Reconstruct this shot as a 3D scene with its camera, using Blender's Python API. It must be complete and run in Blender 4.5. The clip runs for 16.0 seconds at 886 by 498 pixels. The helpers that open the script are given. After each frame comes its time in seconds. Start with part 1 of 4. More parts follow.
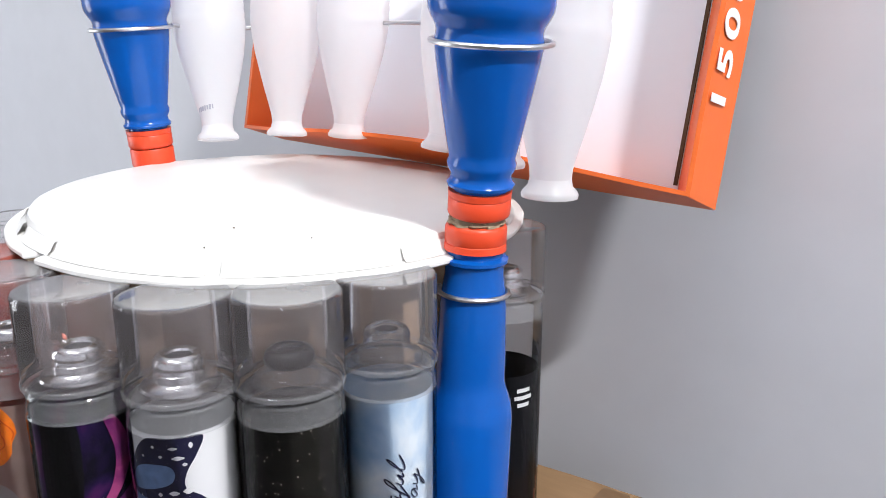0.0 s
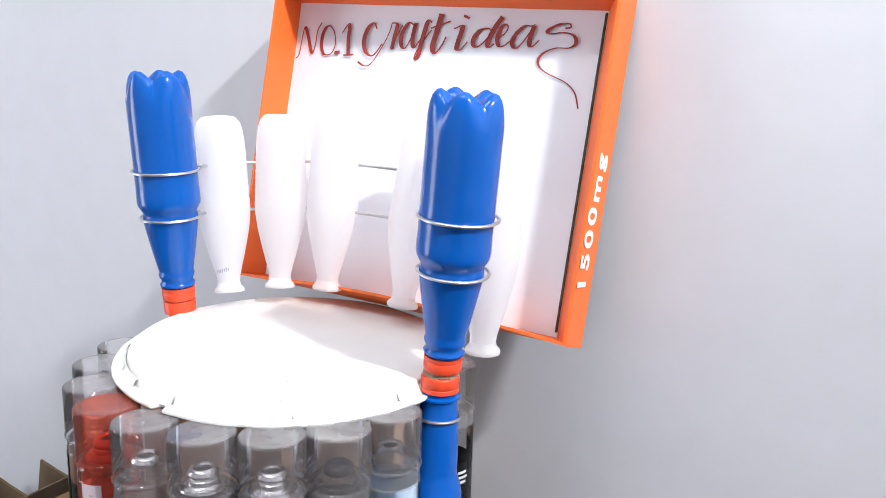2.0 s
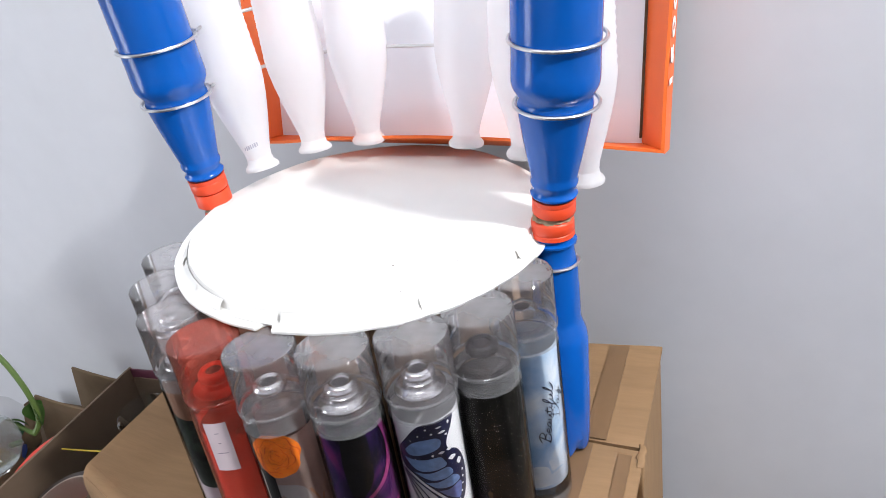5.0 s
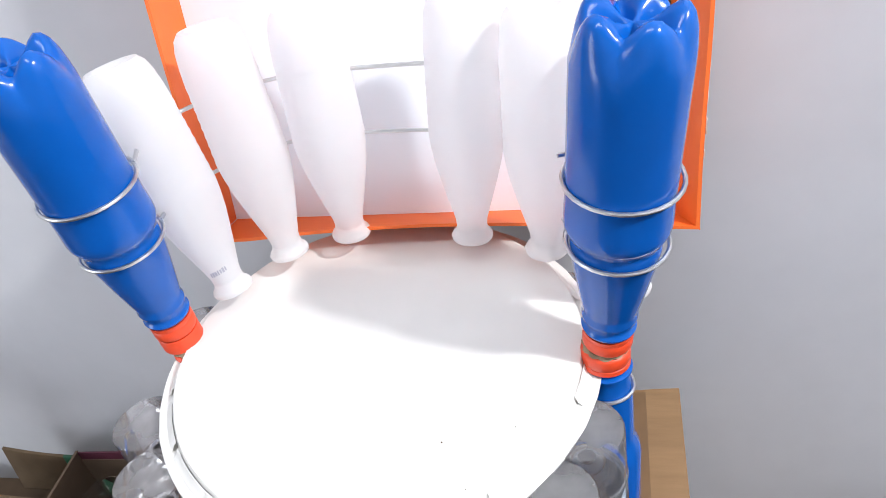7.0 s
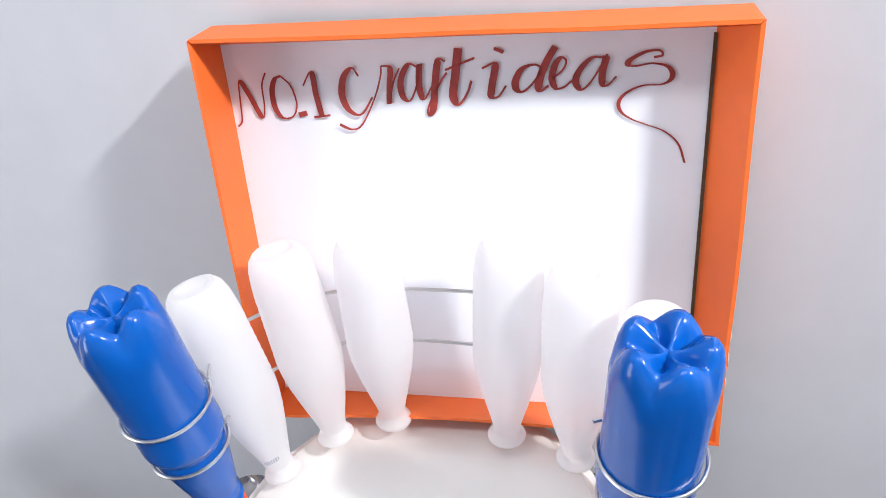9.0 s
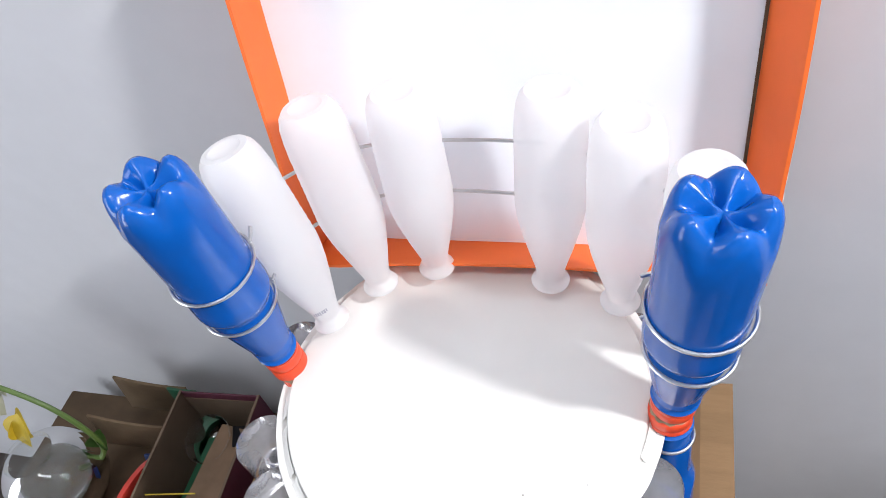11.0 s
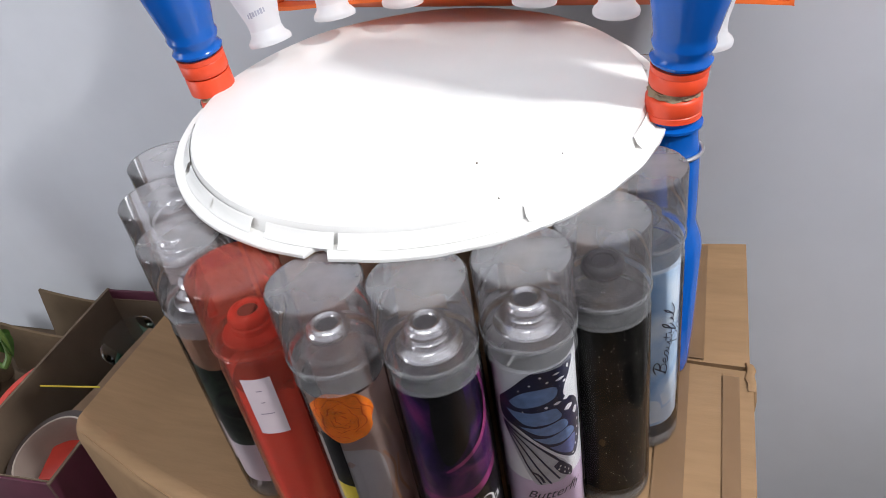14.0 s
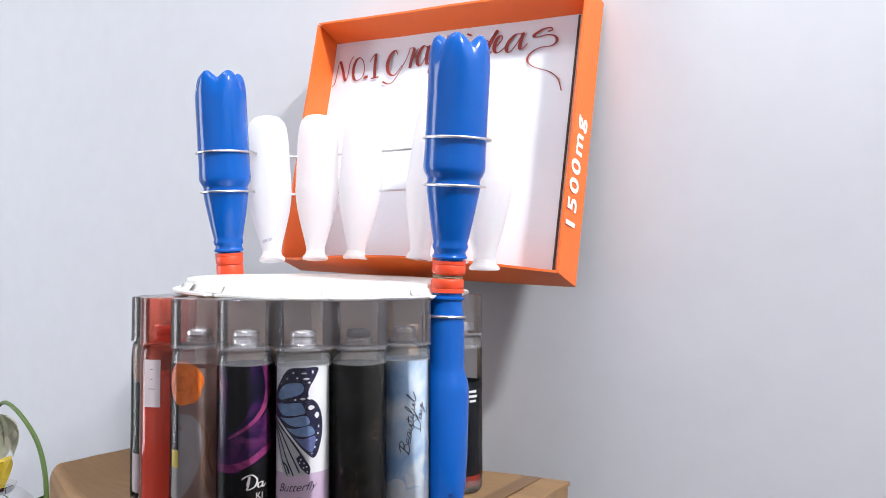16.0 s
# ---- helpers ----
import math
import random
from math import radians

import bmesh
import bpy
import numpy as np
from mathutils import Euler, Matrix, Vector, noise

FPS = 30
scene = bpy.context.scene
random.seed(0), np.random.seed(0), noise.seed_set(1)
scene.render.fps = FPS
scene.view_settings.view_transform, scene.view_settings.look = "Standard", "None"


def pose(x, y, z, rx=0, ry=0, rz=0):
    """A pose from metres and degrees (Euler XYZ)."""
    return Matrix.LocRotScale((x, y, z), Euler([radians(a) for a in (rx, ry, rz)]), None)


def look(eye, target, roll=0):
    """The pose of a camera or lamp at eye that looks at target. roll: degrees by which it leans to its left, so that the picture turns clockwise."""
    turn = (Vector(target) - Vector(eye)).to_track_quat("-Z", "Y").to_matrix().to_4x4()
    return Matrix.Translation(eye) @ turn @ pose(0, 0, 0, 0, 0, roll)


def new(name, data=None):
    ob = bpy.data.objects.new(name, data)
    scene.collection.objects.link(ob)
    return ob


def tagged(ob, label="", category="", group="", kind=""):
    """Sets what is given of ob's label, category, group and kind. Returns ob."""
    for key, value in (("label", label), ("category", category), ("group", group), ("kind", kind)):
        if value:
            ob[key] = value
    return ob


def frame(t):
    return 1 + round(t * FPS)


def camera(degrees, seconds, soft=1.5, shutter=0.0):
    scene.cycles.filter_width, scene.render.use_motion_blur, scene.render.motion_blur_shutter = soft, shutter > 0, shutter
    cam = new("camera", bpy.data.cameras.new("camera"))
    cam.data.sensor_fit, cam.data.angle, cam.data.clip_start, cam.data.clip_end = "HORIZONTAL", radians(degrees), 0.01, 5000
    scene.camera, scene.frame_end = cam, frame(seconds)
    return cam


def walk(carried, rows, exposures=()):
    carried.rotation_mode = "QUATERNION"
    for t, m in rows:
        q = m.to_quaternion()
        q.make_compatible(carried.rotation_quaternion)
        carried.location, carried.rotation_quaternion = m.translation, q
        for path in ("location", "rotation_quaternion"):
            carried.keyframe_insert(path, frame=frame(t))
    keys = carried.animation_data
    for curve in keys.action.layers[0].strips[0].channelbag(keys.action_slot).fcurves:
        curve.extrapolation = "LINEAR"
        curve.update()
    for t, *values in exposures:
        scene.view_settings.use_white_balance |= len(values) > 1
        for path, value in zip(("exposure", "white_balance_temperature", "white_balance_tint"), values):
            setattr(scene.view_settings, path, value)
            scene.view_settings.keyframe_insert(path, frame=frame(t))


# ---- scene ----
cam = camera(61.0, 16.0, soft=0.9)
METRES, EYE, TILT, LEAN, TURN = 1.7, 0.895, -14.0, 0.0, 38.7
ROWS = [
    (0.0, 0.0, 0.0, 0.0, 0.0, 0.0, -0.0),
    (0.5, -0.0168, -0.0228, 0.0169, -1.54, 0.67, 1.43),
    (1.0, -0.0335, -0.0565, 0.0246, -4.1, 1.04, 1.5),
    (1.5, -0.0445, -0.0967, 0.0333, -4.87, 1.76, 1.08),
    (2.0, -0.0465, -0.1263, 0.0438, -9.72, 3.25, 0.81),
    (2.5, -0.0476, -0.145, 0.052, -10.75, 5.37, 1.75),
    (3.0, -0.0631, -0.1404, 0.0498, -12.49, 1.03, 4.43),
    (3.5, -0.0785, -0.1257, 0.0553, -10.48, -2.99, 4.45),
    (4.0, -0.0831, -0.1181, 0.0544, -11.16, -4.98, 6.3),
    (6.5, -0.1091, 0.0096, 0.1335, -24.42, -25.58, 17.52),
    (7.0, -0.1016, 0.0109, 0.1572, -25.82, -24.44, 16.9),
    (7.5, -0.1026, 0.012, 0.1812, -25.58, -20.99, 16.47),
    (8.0, -0.1036, 0.0064, 0.2013, -25.39, -18.29, 15.2),
    (10.5, -0.0713, 0.0253, 0.2559, -21.33, -30.91, 16.42),
    (11.0, -0.0843, 0.0233, 0.2421, -22.04, -34.67, 17.97),
    (11.5, -0.0967, 0.0302, 0.2197, -27.08, -39.25, 17.6),
    (12.0, -0.1102, 0.0365, 0.1889, -28.15, -38.76, 16.34),
    (12.5, -0.1149, 0.0445, 0.1714, -28.74, -40.53, 15.08),
    (13.0, -0.1161, 0.046, 0.1484, -28.54, -41.12, 15.42),
    (13.5, -0.1257, 0.0354, 0.1145, -27.36, -33.66, 15.38),
    (14.0, -0.1224, 0.0091, 0.0673, -19.3, -22.76, 13.56),
    (14.5, -0.1047, -0.0293, 0.0089, -15.75, -7.04, 5.95),
    (15.0, -0.0844, -0.079, -0.0429, -12.91, 2.92, 3.13),
    (15.5, -0.056, -0.1306, -0.0646, -7.15, 9.08, 1.72),
    (16.0, -0.0379, -0.1729, -0.0869, -6.28, 16.06, 1.69),
]
walk(cam, [(t, pose(0, 0, EYE, TILT, LEAN, TURN) @ pose(METRES * x, METRES * y, METRES * z, 90 + pitch, roll, yaw)) for t, x, y, z, yaw, pitch, roll in ROWS], [(0.0, 0.12), (1.5, 0.2), (2.5, 0.28), (4.0, 0.25), (7.0, 0.12), (8.0, 0.08), (11.0, 0.0), (12.5, -0.10), (13.5, -0.08), (14.5, 0.08), (15.0, 0.18), (16.0, 0.28)])

# ---- world, lights ----
world = bpy.data.worlds.new("world")
scene.world = world
world.use_nodes = True
wn = world.node_tree.nodes
sky = wn.new("ShaderNodeTexSky")
sky.sky_type, sky.sun_disc = "NISHITA", False
sky.sun_elevation, sky.sun_rotation = radians(40), radians(100)
world.node_tree.links.new(sky.outputs[0], wn["Background"].inputs[0])
wn["Background"].inputs[1].default_value = 0.1


def area(name, place, target, w, h, power, colour):
    data = bpy.data.lights.new(name, "AREA")
    data.shape, data.size, data.size_y, data.energy, data.color = "RECTANGLE", w, h, power, colour
    ob = new(name, data)
    ob.matrix_world = look(place, target)
    return ob


# tube lamp high on the east side; added, unseen: west doorway fill, overhead fill
area("tube_light", (1.25, -0.20, 2.36), (-0.25, 0.28, 0.85), 0.17, 0.07, 51.0, (0.97, 0.985, 1.0))
area("west_fill_light", (-2.36, -0.92, 1.02), (-0.4, -0.10, 0.95), 0.72, 1.85, 22.5, (0.92, 0.96, 1.0))
# overhead fill added to lift the top faces; no such lamp is seen
area("overhead_fill", (-0.30, -0.45, 2.60), (-0.30, -0.40, 0.0), 1.2, 0.25, 12.0, (0.95, 0.975, 1.0))


# ---- materials ----
def node_material(name):
    m = bpy.data.materials.new(name)
    m.use_nodes = True
    t = m.node_tree
    return m, t, t.nodes["Principled BSDF"]


def put(t, kind, **values):
    n = t.nodes.new("ShaderNode" + kind)
    for key, value in values.items():
        n.inputs[key.replace("_", " ")].default_value = value
    return n


def surface(name, colour, rough=0.5, metal=0.0, vary=0.12, grain=60.0, stain=6.0, bump=0.1, bump_scale=200.0, spec=0.5, coat=0.0, stretch=(1, 1, 1), sheen=0.0):
    """A plain surface with fine grain, broad stains and relief."""
    m, t, b = node_material(name)
    link = t.links.new
    co = t.nodes.new("ShaderNodeTexCoord")
    mp = put(t, "Mapping", Scale=stretch)
    link(co.outputs["Object"], mp.inputs[0])
    n1, n2 = put(t, "TexNoise", Scale=grain, Detail=6.0), put(t, "TexNoise", Scale=stain, Detail=4.0)
    link(mp.outputs[0], n1.inputs["Vector"]), link(mp.outputs[0], n2.inputs["Vector"])
    add = t.nodes.new("ShaderNodeMath")
    add.operation = "ADD"
    link(n1.outputs["Fac"], add.inputs[0]), link(n2.outputs["Fac"], add.inputs[1])
    ramp = t.nodes.new("ShaderNodeMapRange")
    ramp.inputs["From Min"].default_value, ramp.inputs["From Max"].default_value = 0.6, 1.4
    ramp.inputs["To Min"].default_value, ramp.inputs["To Max"].default_value = 1 - vary, 1 + vary
    link(add.outputs[0], ramp.inputs["Value"])
    mul = t.nodes.new("ShaderNodeVectorMath")
    mul.operation = "SCALE"
    mul.inputs[0].default_value = colour
    link(ramp.outputs[0], mul.inputs["Scale"])
    link(mul.outputs[0], b.inputs["Base Color"])
    rr = t.nodes.new("ShaderNodeMapRange")
    rr.inputs["To Min"].default_value, rr.inputs["To Max"].default_value = max(rough - 0.07, 0.02), min(rough + 0.1, 1.0)
    link(n2.outputs["Fac"], rr.inputs["Value"]), link(rr.outputs[0], b.inputs["Roughness"])
    b.inputs["Metallic"].default_value, b.inputs["Specular IOR Level"].default_value, b.inputs["Coat Weight"].default_value = metal, spec, coat
    if bump:
        bn = put(t, "TexNoise", Scale=bump_scale, Detail=5.0)
        link(mp.outputs[0], bn.inputs["Vector"])
        bp = put(t, "Bump", Strength=bump, Distance=0.001)
        link(bn.outputs["Fac"], bp.inputs["Height"]), link(bp.outputs[0], b.inputs["Normal"])
    return m


def clear_plastic(name, tint, rough=0.04, haze=0.06, haze_colour=(0.8, 0.8, 0.82), ior=1.45):
    """Thin clear plastic: tinted see-through, a little haze, and gloss by Fresnel."""
    m, t, b = node_material(name)
    link = t.links.new
    out = t.nodes["Material Output"]
    t.nodes.remove(b)
    tr = t.nodes.new("ShaderNodeBsdfTransparent")
    tr.inputs[0].default_value = (*tint, 1)
    df = t.nodes.new("ShaderNodeBsdfDiffuse")
    df.inputs[0].default_value = (*haze_colour, 1)
    tl = t.nodes.new("ShaderNodeBsdfTranslucent")
    tl.inputs[0].default_value = (*haze_colour, 1)
    both = t.nodes.new("ShaderNodeMixShader")
    link(df.outputs[0], both.inputs[1]), link(tl.outputs[0], both.inputs[2])
    gl = t.nodes.new("ShaderNodeBsdfGlossy")
    gl.inputs["Roughness"].default_value = rough
    no = put(t, "TexNoise", Scale=45.0, Detail=4.0)
    co = t.nodes.new("ShaderNodeTexCoord")
    link(co.outputs["Object"], no.inputs["Vector"])
    mr = t.nodes.new("ShaderNodeMapRange")
    mr.inputs["To Min"].default_value, mr.inputs["To Max"].default_value = haze * 0.5, haze * 1.5
    link(no.outputs["Fac"], mr.inputs["Value"])
    bp = put(t, "Bump", Strength=0.018, Distance=0.001)
    link(no.outputs["Fac"], bp.inputs["Height"]), link(bp.outputs[0], gl.inputs["Normal"])
    m1, m2 = t.nodes.new("ShaderNodeMixShader"), t.nodes.new("ShaderNodeMixShader")
    link(mr.outputs[0], m1.inputs[0]), link(tr.outputs[0], m1.inputs[1]), link(both.outputs[0], m1.inputs[2])
    fr = put(t, "Fresnel", IOR=ior)
    link(fr.outputs[0], m2.inputs[0]), link(m1.outputs[0], m2.inputs[1]), link(gl.outputs[0], m2.inputs[2])
    link(m2.outputs[0], out.inputs[0])
    return m


WALL = surface("wall_paint", (0.625, 0.632, 0.672), 0.75, vary=0.035, grain=25, stain=1.7, bump=0.07, bump_scale=110, spec=0.25)
CEIL = surface("ceiling_paint", (0.8, 0.8, 0.8), 0.8, vary=0.03, grain=20, bump=0.1)
FLOOR = surface("floor_brown", (0.045, 0.033, 0.027), 0.6, vary=0.25, grain=30, stain=4, bump=0.2, bump_scale=80)
BLUE = surface("blue_enamel", (0.002, 0.092, 0.42), 0.17, vary=0.10, grain=35, stain=9, bump=0.06, bump_scale=90, spec=0.32, coat=0.12)
ORANGE_CAP = surface("orange_cap_plastic", (0.75, 0.065, 0.018), 0.38, vary=0.1, grain=80, bump=0.06, bump_scale=300)
ORANGE = surface("orange_card", (0.86, 0.155, 0.022), 0.5, vary=0.06, grain=50, stain=7, bump=0.07, bump_scale=150)
PAPER = surface("board_paper", (0.82, 0.85, 0.91), 0.5, vary=0.025, grain=18, stain=5, bump=0.05, bump_scale=60)
SEAT = surface("seat_paper", (0.765, 0.75, 0.725), 0.30, vary=0.035, grain=30, stain=9, bump=0.07, bump_scale=35)
CARDEDGE = surface("raw_card_edge", (0.30, 0.22, 0.14), 0.8, vary=0.25, grain=200, bump=0.4, bump_scale=400)
WIRE = surface("aluminium_wire", (0.62, 0.62, 0.63), 0.32, 1.0, vary=0.1, grain=120, bump=0.08, bump_scale=400)
CARTON = surface("brown_carton", (0.28, 0.17, 0.088), 0.75, vary=0.13, grain=30, stain=7, bump=0.18, bump_scale=160, spec=0.25, stretch=(1, 6, 1))
DRUMCARD = surface("drum_card", (0.37, 0.26, 0.18), 0.8, vary=0.16, grain=40, stain=9, bump=0.2, bump_scale=150, spec=0.2)
CARTON_DARK = surface("carton_tape", (0.19, 0.11, 0.055), 0.45, vary=0.12, grain=40, stain=9, bump=0.12, bump_scale=120)
# clutter cards: base colours darkened to carry part of their shade
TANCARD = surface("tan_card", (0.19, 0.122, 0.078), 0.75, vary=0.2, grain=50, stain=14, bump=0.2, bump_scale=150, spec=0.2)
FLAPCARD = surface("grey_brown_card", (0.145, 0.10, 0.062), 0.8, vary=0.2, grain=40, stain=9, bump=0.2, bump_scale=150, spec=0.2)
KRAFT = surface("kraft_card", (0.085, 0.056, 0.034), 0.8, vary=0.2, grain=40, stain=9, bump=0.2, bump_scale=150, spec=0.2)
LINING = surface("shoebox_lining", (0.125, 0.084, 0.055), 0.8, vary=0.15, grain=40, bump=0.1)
MAROON = surface("maroon_card", (0.075, 0.014, 0.03), 0.5, vary=0.2, grain=60, bump=0.08)
GREEN = surface("green_card", (0.012, 0.085, 0.04), 0.5, vary=0.25, grain=50)
RED = surface("red_plastic", (0.50, 0.04, 0.025), 0.35, vary=0.12)
YELLOW = surface("yellow_plastic", (0.75, 0.58, 0.06), 0.4, vary=0.1)
BLACK = surface("black_print", (0.006, 0.006, 0.008), 0.4, vary=0.2, grain=120, bump=0, spec=0.15)
DARKWOOD = surface("dark_stained_wood", (0.008, 0.005, 0.0035), 0.6, spec=0.2, vary=0.35, grain=40, stain=9, bump=0.2, stretch=(1, 1, 0.2))
SILVER = surface("silver_collar", (0.75, 0.75, 0.76), 0.22, 1.0, vary=0.06, bump=0)
DARKHOLE = surface("dark_nozzle", (0.02, 0.02, 0.025), 0.35, vary=0.2, bump=0)
WHITE_INK = surface("white_ink", (0.85, 0.85, 0.85), 0.5, vary=0.05, bump=0)
MAROON_INK = surface("maroon_ink", (0.33, 0.04, 0.032), 0.5, vary=0.35, grain=140, stain=60, bump=0)
FAINT_INK = surface("faint_grey_ink", (0.42, 0.42, 0.48), 0.5, vary=0.2, bump=0)
GREY_INK = surface("grey_ink", (0.22, 0.17, 0.22), 0.5, vary=0.1, bump=0)
NAVY_CARD = surface("blue_card", (0.012, 0.035, 0.14), 0.5, vary=0.2)
NAVY = surface("navy_print", (0.012, 0.012, 0.045), 0.35, vary=0.2, bump=0)
WINGBLUE = surface("wing_blue_print", (0.17, 0.27, 0.48), 0.35, vary=0.3, grain=300, stain=120, bump=0)
WINGVIOLET = surface("wing_violet_print", (0.14, 0.17, 0.38), 0.35, vary=0.3, grain=300, stain=120, bump=0)
PALEWING = surface("pale_wing_print", (0.50, 0.50, 0.53), 0.35, vary=0.2, grain=200, stain=90, bump=0)
LABELWHITE = surface("white_label", (0.86, 0.86, 0.87), 0.35, vary=0.05, bump=0)
LILAC = surface("lilac_label", (0.66, 0.52, 0.68), 0.35, vary=0.05, bump=0)
PINKLABEL = surface("pink_white_label", (0.62, 0.52, 0.55), 0.45, vary=0.06, bump=0)
REDLIQ = surface("red_liquid", (0.94, 0.20, 0.145), 0.22, vary=0.08, grain=20, stain=14, bump=0, coat=0.3)
FLOWER = surface("orange_flower_print", (1.0, 0.24, 0.015), 0.45, vary=0.3, grain=160, stain=70, bump=0.15, bump_scale=120)
FLOWER_DEEP = surface("orange_petal_shade_print", (0.78, 0.125, 0.008), 0.45, vary=0.3, grain=160, stain=70, bump=0.1, bump_scale=120)
GREYPRINT = surface("grey_print", (0.37, 0.335, 0.335), 0.35, vary=0.12, bump=0)
PEACH = surface("peach_print", (0.30, 0.15, 0.09), 0.4, vary=0.25, grain=90, stain=30, bump=0)
STEM = surface("pale_green_stem", (0.09, 0.15, 0.035), 0.45, vary=0.2, grain=60, stain=20, bump=0.1)
LEAF = surface("leaf_green", (0.07, 0.16, 0.035), 0.4, vary=0.3, grain=60, stain=20, bump=0.1)
PETAL = surface("cream_petal", (0.62, 0.62, 0.50), 0.55, vary=0.1, grain=60, bump=0.1)
TAPEWHITE = surface("tape_core_paper", (0.40, 0.33, 0.28), 0.6, vary=0.15, grain=40)
TAPEBROWN = surface("tape_roll_side", (0.05, 0.035, 0.03), 0.4, vary=0.2)

CLEAR = clear_plastic("clear_cap_plastic", (0.985, 0.972, 0.975), haze=0.14, haze_colour=(0.96, 0.88, 0.89), ior=1.5)
CLEAR_TOP = clear_plastic("clear_cap_top", (0.98, 0.975, 0.98), haze=0.28, haze_colour=(0.88, 0.87, 0.90))
CLEAR_WALL = clear_plastic("clear_bottle_wall", (0.985, 0.98, 0.98), haze=0.004, ior=1.26)
CLEAR_BODY = clear_plastic("clear_bottle_shoulder", (0.97, 0.965, 0.965), haze=0.24, haze_colour=(0.88, 0.88, 0.90), ior=1.45)
CLEAR_BASE = clear_plastic("clear_bottle_base", (0.97, 0.96, 0.955), haze=0.20, haze_colour=(0.86, 0.82, 0.80), ior=1.5)
CLEAR_FILL = clear_plastic("pale_liquid", (0.95, 0.92, 0.90), haze=0.14, haze_colour=(0.80, 0.76, 0.74), ior=1.2)
BROWN_FILL = clear_plastic("brown_see_through_label", (0.86, 0.75, 0.71), haze=0.52, haze_colour=(0.72, 0.54, 0.49), ior=1.2)
CLEAR_RED = clear_plastic("clear_red_plastic", (0.99, 0.52, 0.43), haze=0.27, haze_colour=(1.0, 0.26, 0.18))
GLASS = clear_plastic("clear_glass", (0.92, 0.94, 0.93), haze=0.05, ior=1.5)


def white_translucent():
    """Milky plastic that lets light through."""
    m, t, b = node_material("milky_plastic")
    link = t.links.new
    out = t.nodes["Material Output"]
    co, no = t.nodes.new("ShaderNodeTexCoord"), put(t, "TexNoise", Scale=14.0, Detail=4.0)
    link(co.outputs["Object"], no.inputs["Vector"])
    mr = t.nodes.new("ShaderNodeMapRange")
    mr.inputs["To Min"].default_value, mr.inputs["To Max"].default_value = 0.93, 0.98
    link(no.outputs["Fac"], mr.inputs["Value"])
    co2 = t.nodes.new("ShaderNodeCombineColor")
    for i in range(3):
        link(mr.outputs[0], co2.inputs[i])
    link(co2.outputs[0], b.inputs["Base Color"])
    b.inputs["Roughness"].default_value = 0.35
    tl = t.nodes.new("ShaderNodeBsdfTranslucent")
    tl.inputs[0].default_value = (0.96, 0.955, 0.965, 1)
    tr = t.nodes.new("ShaderNodeBsdfTransparent")
    tr.inputs[0].default_value = (0.95, 0.94, 0.95, 1)
    m1, m2 = t.nodes.new("ShaderNodeMixShader"), t.nodes.new("ShaderNodeMixShader")
    m1.inputs[0].default_value, m2.inputs[0].default_value = 0.50, 0.24
    link(b.outputs[0], m1.inputs[1]), link(tl.outputs[0], m1.inputs[2])
    link(m1.outputs[0], m2.inputs[1]), link(tr.outputs[0], m2.inputs[2]), link(m2.outputs[0], out.inputs[0])
    return m


MILKY = white_translucent()


def ramp_print(name, scale, stops, rough=0.3, detail=3.0, distort=1.0, stretch=(1, 1, 1), sparkle=0.0):
    """A printed picture in soft clouds of colour, with optional glitter specks."""
    m, t, b = node_material(name)
    link = t.links.new
    co, mp = t.nodes.new("ShaderNodeTexCoord"), put(t, "Mapping", Scale=stretch)
    link(co.outputs["Object"], mp.inputs[0])
    no = put(t, "TexNoise", Scale=scale, Detail=detail, Distortion=distort)
    link(mp.outputs[0], no.inputs["Vector"])
    cr = t.nodes.new("ShaderNodeValToRGB")
    while len(cr.color_ramp.elements) < len(stops):
        cr.color_ramp.elements.new(0.5)
    for e, (p, c) in zip(cr.color_ramp.elements, stops):
        e.position, e.color = p, (*c, 1)
    link(no.outputs["Fac"], cr.inputs[0])
    colour = cr.outputs[0]
    if sparkle:
        vo = put(t, "TexVoronoi", Scale=sparkle)
        link(co.outputs["Object"], vo.inputs["Vector"])
        lt = t.nodes.new("ShaderNodeMath")
        lt.operation, lt.inputs[1].default_value = "LESS_THAN", 0.105
        link(vo.outputs["Distance"], lt.inputs[0])
        mx = t.nodes.new("ShaderNodeMix")
        mx.data_type = "RGBA"
        link(lt.outputs[0], mx.inputs["Factor"]), link(colour, mx.inputs[6])
        mx.inputs[7].default_value = (0.50, 0.47, 0.40, 1)
        colour = mx.outputs[2]
    link(colour, b.inputs["Base Color"])
    b.inputs["Roughness"].default_value, b.inputs["Specular IOR Level"].default_value = rough, 0.12
    return m


PURPLE = ramp_print("violet_swirl_print", 16, [(0.40, (0.005, 0.004, 0.012)), (0.52, (0.02, 0.008, 0.055)), (0.62, (0.07, 0.012, 0.085)), (0.72, (0.16, 0.02, 0.10))], distort=2.2, stretch=(1, 1, 0.8))
PINKSWIRL = ramp_print("pink_swirl_print", 40, [(0.35, (0.13, 0.016, 0.11)), (0.5, (0.24, 0.035, 0.15)), (0.68, (0.42, 0.07, 0.22))], distort=2.0)
VIOLETBAND = ramp_print("violet_band_print", 30, [(0.35, (0.02, 0.008, 0.05)), (0.5, (0.07, 0.014, 0.09)), (0.68, (0.16, 0.03, 0.12))], distort=2.0)
GLITTER = ramp_print("black_glitter_print", 30, [(0.35, (0.006, 0.006, 0.005)), (0.75, (0.022, 0.02, 0.017))], sparkle=330.0, rough=0.3)
